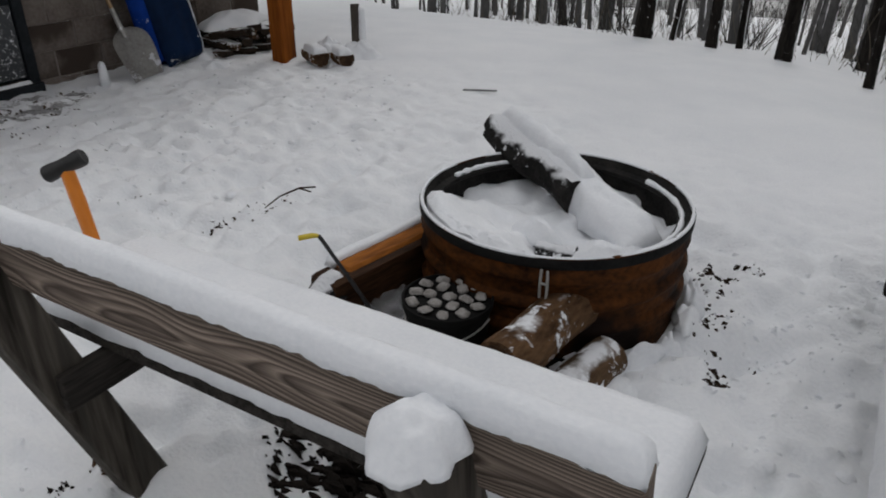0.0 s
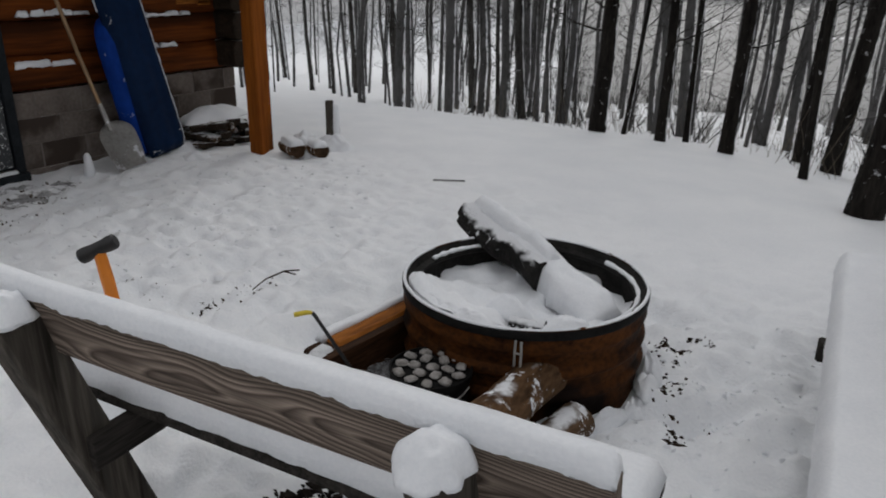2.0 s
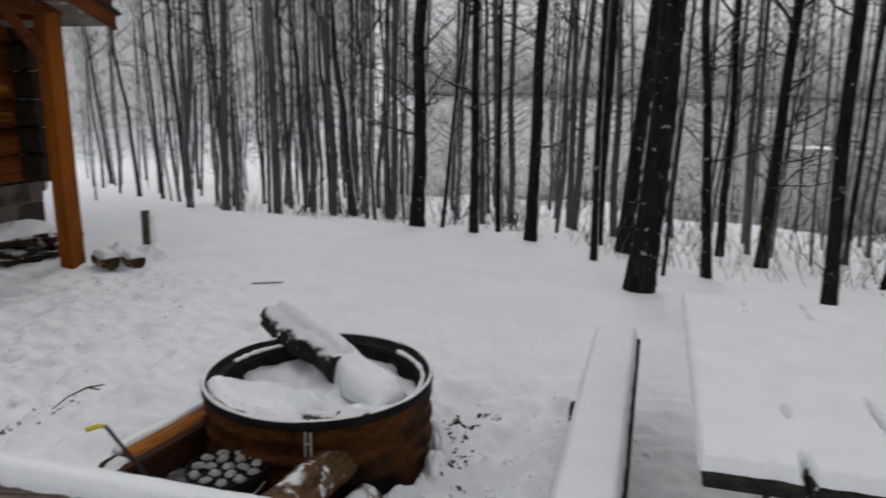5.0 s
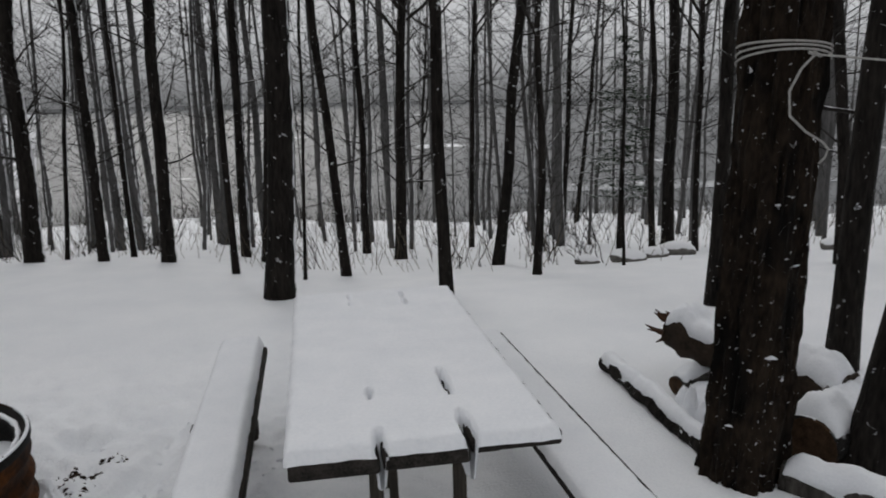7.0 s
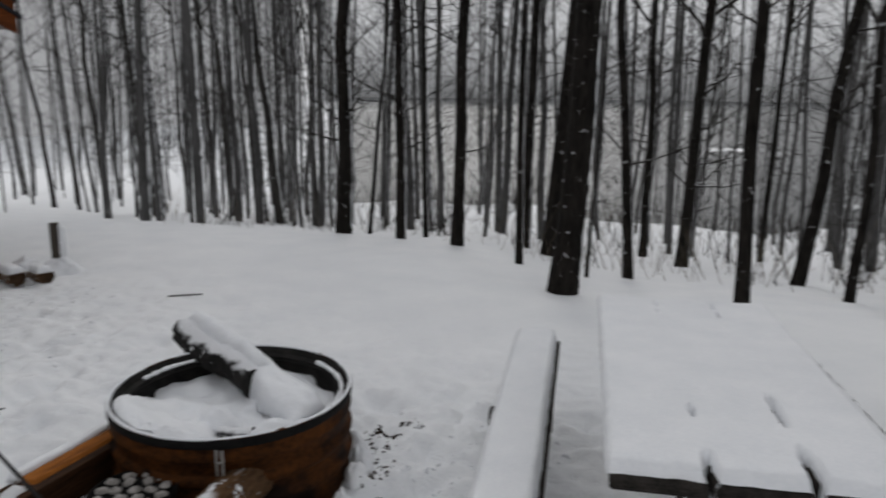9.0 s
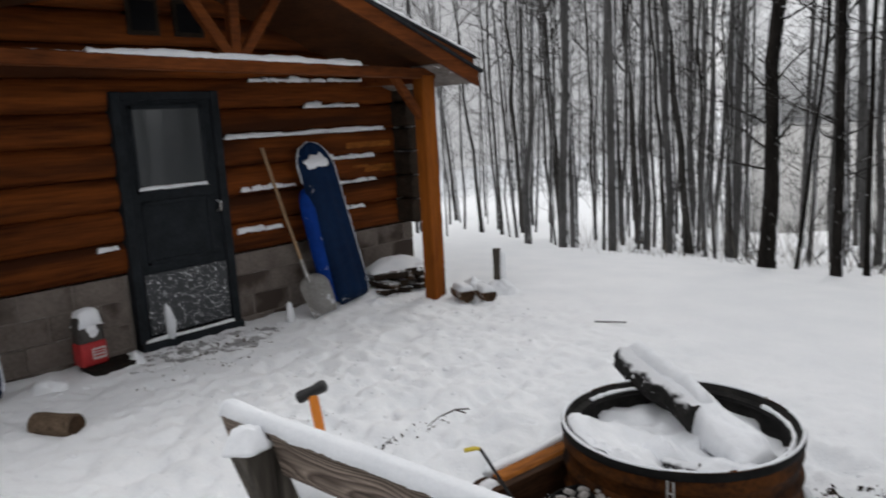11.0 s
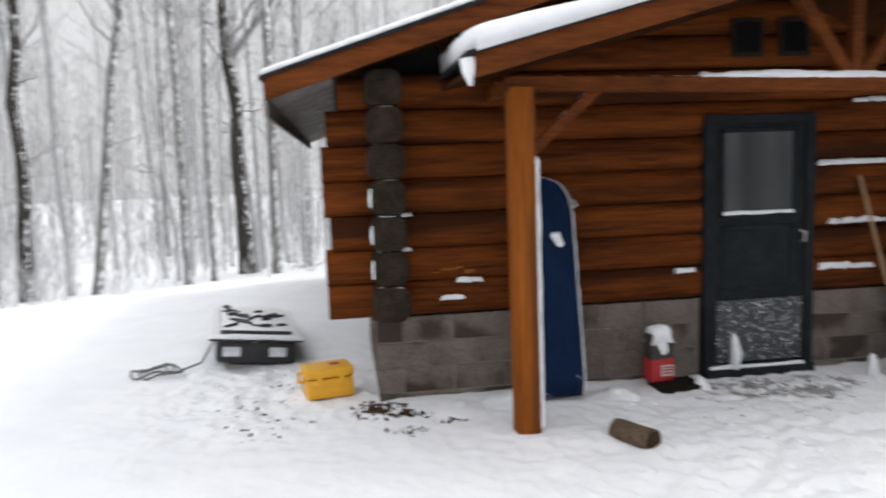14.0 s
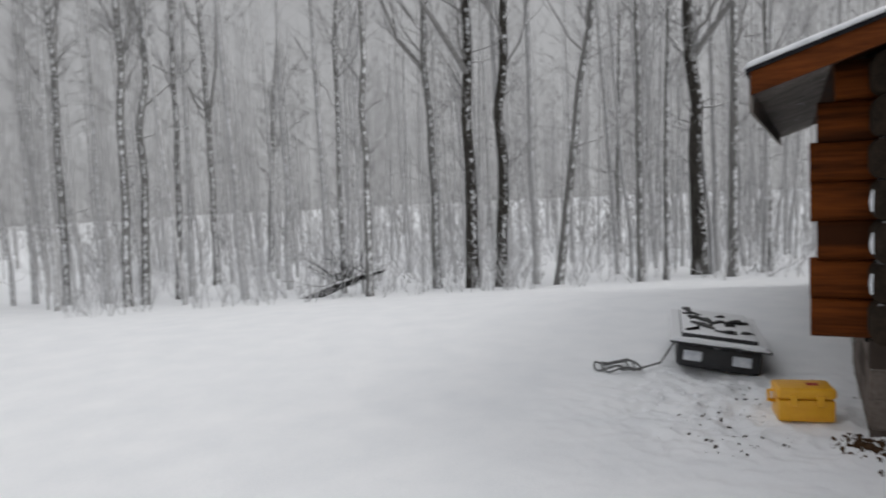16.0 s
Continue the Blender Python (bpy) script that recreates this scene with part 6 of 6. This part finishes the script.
part("snow", snow_cap(0.19, 0.15, 0.075, Matrix.Translation((-0.0, -0.095, 0.37)) @ Matrix.Rotation(radians(90), 4, "Z"), 6, 0.02, 0.3, 0.05), SNOW, bag, "snow on the folded top")
part("snow_face", snow_heap(0.10, 0.07, 0.03, 7, 18, 0.6), SNOW, bag, "snow stuck on the front").matrix_local = pose(0.055, 0.0, 0.30, 0, 82, 0)
slab = thing("stone_slab", pose(-5.06, 2.42, 0.015), "dark flat slab under the charcoal bag", "slab")
part("stone", box(-0.12, 0.16, -0.16, 0.20, -0.06, 0.028, 0.008), EARTH, slab)
for x, y, s, h, sd in ((-4.98, 2.62, 0.10, 0.09, 1), (-4.95, 1.95, 0.20, 0.07, 2), (-5.05, 5.06, 0.22, 0.09, 3), (-4.7, 4.95, 0.18, 0.06, 4), (-5.05, 1.15, 0.35, 0.07, 5), (-4.1, 5.75, 0.24, 0.20, 6), (-3.95, 5.98, 0.20, 0.14, 7), (-4.9, 3.95, 0.16, 0.05, 8), (-5.0, 0.7, 0.3, 0.05, 9)):
    ob = mesh_ob("snow_drift", snow_heap(s, s * 0.8, h, sd, 26, 0.5), SNOW)
    ob.matrix_world = pose(x, y, snow_height(x, y) - 0.01)
    tagged(ob, "low heap of drifted snow", "snow")

log_thing("split_firewood", (-4.20, 1.62, 0.03), (-3.93, 1.76, 0.035), 0.078, FIREWOOD, "half-round split firewood piece lying on the snow", "log", 33, 0.0, 0.08)
log_thing("split_firewood", (-4.22, 5.62, 0.06), (-3.98, 5.50, 0.06), 0.08, LOGBARK, "split log piece in snow by the porch post", "log", 34, 0.012, 0.08, flat=-0.4)
log_thing("split_firewood", (-4.05, 5.74, 0.05), (-3.80, 5.62, 0.05), 0.075, LOGBARK, "split log piece in snow by the porch post", "log", 35, 0.012, 0.08, flat=-0.4)
rg = random.Random(17)
for k in range(20):
    level = k // 8
    y, x, z = 5.18 + 0.76 * ((k % 8) / 8) + rg.uniform(-0.05, 0.05) + 0.05 * level, -4.86 - rg.uniform(0, 0.16), 0.04 + 0.085 * level
    a, ln = radians(rg.uniform(-70, 70)), rg.uniform(0.14, 0.19)
    d = Vector((math.cos(a) * ln, math.sin(a) * ln, rg.uniform(-0.04, 0.05)))
    c = Vector((x, y, z))
    log_thing("stacked_firewood", c - d, c + d, rg.uniform(0.04, 0.06), LOG_DARK if k % 3 else DUSTED_BARK, "dark split firewood in a low untidy stack", "log", 40 + k, 0, 0.45, False, "firewood stack", 9, flat=-0.3)
ob = mesh_ob("snow_drift", snow_heap(0.22, 0.38, 0.11, 21, 30, 0.35), SNOW)
ob.matrix_world = pose(-5.10, 5.55, 0.235)
tagged(ob, "snow lying on the firewood stack", "snow")
stake = thing("wooden_stake", pose(-4.05, 6.06, -0.02, 0, -3, -50), "short dark wooden stake with snow on its side", "stake")
part("stake", box(-0.035, 0.035, -0.04, 0.04, -0.05, 0.44, 0.006), GREY_POST, stake)
part("snow", snow_cap(0.42, 0.075, 0.05, Matrix.Translation((0.0, 0.04, 0.0)) @ Matrix.Rotation(radians(-90), 4, "Y") @ Matrix.Rotation(radians(-90), 4, "X"), 8, 0.02, 0.3), SNOW, stake, "snow plastered on one side")

# ---- beside the cabin ----
can = thing("yellow_case", pose(-5.58, -0.285, 0.0, 0, 0, 12), "bright yellow ribbed plastic case on the snow", "case")
part("body", box(-0.13, 0.13, -0.19, 0.19, 0.0, 0.16, 0.022, segs=2), YELLOW, can)
part("lid", box(-0.137, 0.137, -0.197, 0.197, 0.165, 0.245, 0.03, segs=3), YELLOW, can, "rounded lid")
part("handle", tube([(0.0, -0.19, 0.20), (0.02, -0.235, 0.20), (0.02, -0.235, 0.13), (0.0, -0.19, 0.12)], 0.015, 8), YELLOW, can)
for y in (-0.09, 0.09):
    part("latch", box(0.128, 0.148, y - 0.025, y + 0.025, 0.12, 0.20, 0.004), YELLOW, can)
part("label_bar", box(-0.03, 0.03, 0.02, 0.10, 0.243, 0.248, 0.001), RED, can, "small dark red mark")

cargo = thing("cargo_sled", pose(-7.38, -1.10, 0.0, -7, 0, 9), "black plastic cargo sled loaded and dusted with snow", "sled")
part("tub", box(-0.62, 0.80, -0.36, 0.36, 0.03, 0.26, 0.05, segs=3), BLACK_SNOWY, cargo, "black tub")
part("lip", box(-0.68, 0.86, -0.43, 0.43, 0.25, 0.285, 0.012), BLACK_SNOWY, cargo, "flared lip white with snow")
part("load", box(-0.55, 0.72, -0.33, 0.33, 0.27, 0.335, 0.03, segs=2), BLACK_SNOWY, cargo, "dark load under patchy snow")
part("lip_snow", snow_cap(0.84, 0.06, 0.03, Matrix.Translation((0.835, -0.42, 0.283)) @ Matrix.Rotation(radians(90), 4, "Z"), 14, 0.03, 0.4), SNOW, cargo)
for y in (-0.22, 0.2):
    part("runner_block", box(0.795, 0.815, y - 0.08, y + 0.08, 0.10, 0.19, 0.006), PALE_RIM, cargo, "pale snow-filled recess")
rg = random.Random(61)
for k in range(22):
    x, y, a, ln = rg.uniform(-0.45, 0.6), rg.uniform(-0.27, 0.27), rg.uniform(0, 3.14), rg.uniform(0.05, 0.16)
    b, r = a + rg.uniform(-0.9, 0.9), rg.uniform(0.010, 0.026)
    part("load_piece", tube([(x - math.cos(a) * ln, y - math.sin(a) * ln, 0.335), (x, y, 0.340), (x + math.cos(b) * ln, y + math.sin(b) * ln * 0.7, 0.335)], [r, r * 1.2, r * 0.8], 8, 0.6, 14, k), BLACK, cargo, "dark gear showing through the snow")
coil = thing("pull_rope", pose(-6.55, -1.78, 0.02), "grey pull rope lying in loops on the snow", "rope")
part("coil", tube([(0.15 * math.cos(t) * (1 + 0.4 * math.sin(2.3 * t)), 0.17 * math.sin(t) - 0.01 * t, 0.015 + 0.02 * math.sin(3 * t)) for t in [0.28 * j for j in range(60)]], 0.010, 6), GREYROPE, coil)
part("lead", tube([(0.15, 0.1, 0.02), (-0.15, 0.3, 0.03), (-0.4, 0.38, 0.16), (-0.55, 0.42, 0.26)], 0.010, 6), GREYROPE, coil)
scrap_patch("leaf_litter", -5.08, 0.10, 0.20, 0.20, 80, 11, "brown dead leaves and dirt by the corner", LEAF, size=0.075)
scrap_patch("leaf_litter", -4.95, 0.30, 0.07, 0.10, 26, 17, "brown dead leaves scattered on snow", DEBRIS, size=0.06)
scrap_patch("leaf_litter", -4.83, 0.62, 0.12, 0.16, 34, 12, "brown dead leaves scattered on snow", LEAF, size=0.055)
scrap_patch("leaf_litter", -4.60, 0.28, 0.10, 0.14, 22, 13, "brown dead leaves scattered on snow", LEAF, size=0.05)
scrap_patch("leaf_litter", -5.15, -0.80, 0.50, 0.40, 30, 14, "dark scraps scattered on trodden snow", DEBRIS, size=0.05)
scrap_patch("leaf_litter", -5.95, -0.35, 0.6, 0.5, 30, 15, "dark scraps scattered on trodden snow", DEBRIS, size=0.045)
scrap_patch("door_dirt", -4.85, 3.25, 0.26, 0.55, 70, 16, "dirt trodden into the snow before the door", SCRAP, size=0.05)
scrap_patch("door_dirt", -4.2, 3.0, 0.5, 0.6, 26, 18, "dirt trodden into the snow before the door", SCRAP, size=0.028)
for cx, cy, rx, ry, sd in ((-4.85, 3.2, 0.34, 0.75, 3),):
    slush = bmesh.new()
    rows = []
    for i in range(16):
        a = i / 15
        rr = []
        for k in range(56):
            t = 6.283185 * k / 56
            e = 1 + 0.45 * noise.noise(Vector((math.cos(t) * 2, math.sin(t) * 2, sd)))
            x, y = max(-5.18, cx + rx * a * e * math.cos(t)), cy + ry * a * e * math.sin(t)
            rr.append(slush.verts.new((x, y, snow_height(x, y) + 0.008 - 0.020 * a ** 5 + 0.020 * noise.noise(Vector((x * 9, y * 9, sd))))))
        rows.append(rr)
    for a, b in zip(rows, rows[1:]):
        for k in range(56):
            slush.faces.new((a[k], a[(k + 1) % 56], b[(k + 1) % 56], b[k]))
    bmesh.ops.remove_doubles(slush, verts=slush.verts, dist=1e-5)
    tagged(mesh_ob("slush", slush, SLUSH), "dark wet slush trodden out before the door", "slush", kind="stuff")
# clods of loose snow on trodden ground
scrap_patch("snow_clods", -3.6, 3.3, 1.3, 2.0, 260, 19, "loose clods of snow on the trodden yard", SNOW, 0.035, "snow")
scrap_patch("snow_clods", 0.15, 3.2, 0.6, 0.8, 120, 20, "loose clods of snow beside the fire ring", SNOW, 0.03, "snow")
scrap_patch("snow_clods", -1.3, 1.0, 0.9, 0.5, 90, 21, "loose clods of snow behind the bench", SNOW, 0.03, "snow")
scrap_patch("snow_clods", -5.9, -0.9, 0.9, 0.7, 120, 22, "loose clods of snow beside the cabin", SNOW, 0.04, "snow")



def snow_lumps(cx, cy, rx, ry, count, seed, label, size=0.06):
    """Kicked-up lumps of snow: low uneven domes half sunk in the yard."""
    rg2 = random.Random(seed)
    verts, faces = [], []
    n = 9
    for q in range(count):
        a, d = rg2.uniform(0, 6.283), math.sqrt(rg2.random())
        x, y = cx + rx * d * math.cos(a), cy + ry * d * math.sin(a)
        s = size * rg2.uniform(0.3, 1.2)
        z = snow_height(x, y) - 0.015
        k = len(verts)
        for h, e in ((0.0, 1.0), (0.35, 0.92), (0.62, 0.62), (0.72, 0.25)):
            for j in range(n):
                b = 6.283 * j / n
                u = 1 + 0.35 * noise.noise(Vector((math.cos(b) * 1.5 + q, math.sin(b) * 1.5, h * 2)))
                verts.append((x + math.cos(b) * s * e * u * 1.2, y + math.sin(b) * s * e * u, z + h * s * (1 + 0.3 * noise.noise(Vector((b, q, h))))))
        for i in range(3):
            for j in range(n):
                faces.append((k + i * n + j, k + i * n + (j + 1) % n, k + (i + 1) * n + (j + 1) % n, k + (i + 1) * n + j))
        faces.append(tuple(range(k + 3 * n, k + 4 * n)))
    return tagged(raw_part("snow_lumps", verts, faces, SNOW, None), label, "snow", kind="stuff")


snow_lumps(0.30, 3.05, 0.42, 0.95, 120, 1, "kicked-up crumbs of snow beside the fire ring", 0.022)
snow_lumps(-3.4, 3.3, 1.3, 2.1, 220, 3, "kicked-up crumbs of snow across the yard", 0.026)
snow_lumps(-6.0, -0.95, 0.9, 0.7, 90, 5, "kicked-up crumbs of snow round the cargo sled", 0.03)
snow_lumps(-4.7, 2.2, 0.35, 1.2, 60, 7, "kicked-up crumbs of snow under the porch", 0.03)

# ---- small things in the woods ----
pile = thing("branch_heap", pose(-13.6, -9.9, terrain(-13.6, -9.9) + 0.1), "heap of dark fallen branches under snow", "branches")
rg = random.Random(77)
part("fallen_stem", tube([(0.75, -0.75, -0.25), (0.1, -0.1, 0.05), (-0.5, 0.45, 0.28), (-0.8, 0.9, 0.40)], [0.11, 0.10, 0.07, 0.03], 10, 0.3, 3), CHAR, pile, "dark broken stem under snow")
hv, hf = [], []
for k in range(34):
    limb(rg, hv, hf, Vector((rg.uniform(-0.8, 0.4), rg.uniform(-0.5, 0.9), 0.1 + 0.3 * rg.random())), rg.uniform(0, 6.283), rg.uniform(-0.1, 0.9), rg.uniform(0.5, 1.1), 0.014, 1, 3)
tagged(raw_part("twigs", hv, hf, TWIG, pile, "tangle of snowy twigs"), kind="stuff")
for k, (x, y, s) in enumerate(((4.35, 8.3, 0.30), (4.85, 8.6, 0.26), (5.3, 8.9, 0.34), (3.9, 8.4, 0.2), (7.4, 7.5, 0.45), (7.0, 8.2, 0.3))):
    st = bmesh.new()
    s *= 0.6
    bmesh.ops.create_icosphere(st, subdivisions=3, radius=s)
    for v in st.verts:
        v.co = Vector((v.co.x * 1.2, v.co.y, v.co.z * 0.62)) * (1 + 0.3 * noise.noise(v.co * 3 + Vector((k, k, 0))))
    ob = mesh_ob("stone", st, STONE)
    ob.matrix_world = pose(x, y, terrain(x, y) + s * 0.25)
    tagged(ob, "grey field stone capped with snow", "stone", "stones on the slope")


def conifer(x, y, h, seed):
    rg2 = random.Random(seed)
    ob = thing("conifer", pose(x, y, terrain(x, y) - 0.1), "small dark conifer dusted with snow among bare trees", "tree")
    part("trunk", tube([(0, 0, 0), (0, 0, h)], [0.06, 0.012], 7), BARK, ob)
    verts, faces = [], []
    for k in range(80):
        z = h * (0.25 + 0.72 * rg2.random())
        a, ln = rg2.uniform(0, 6.283), (1.05 - z / h) * h * 0.28 * rg2.uniform(0.6, 1.1) + 0.1
        end = Vector((math.cos(a) * ln, math.sin(a) * ln, z - 0.12 * ln))
        skin(verts, faces, [Vector((0, 0, z)), end], [0.008, 0.003], 3)
        for j in range(14):
            p = Vector((0, 0, z)).lerp(end, rg2.uniform(0.15, 1))
            q = p + Vector((rg2.uniform(-0.14, 0.14), rg2.uniform(-0.14, 0.14), rg2.uniform(-0.08, 0.05)))
            skin(verts, faces, [p, q], [0.012, 0.004], 3)
    raw_part("needles", verts, faces, NEEDLE, ob, "dark green needled boughs")


conifer(5.6, 11.6, 3.6, 3)
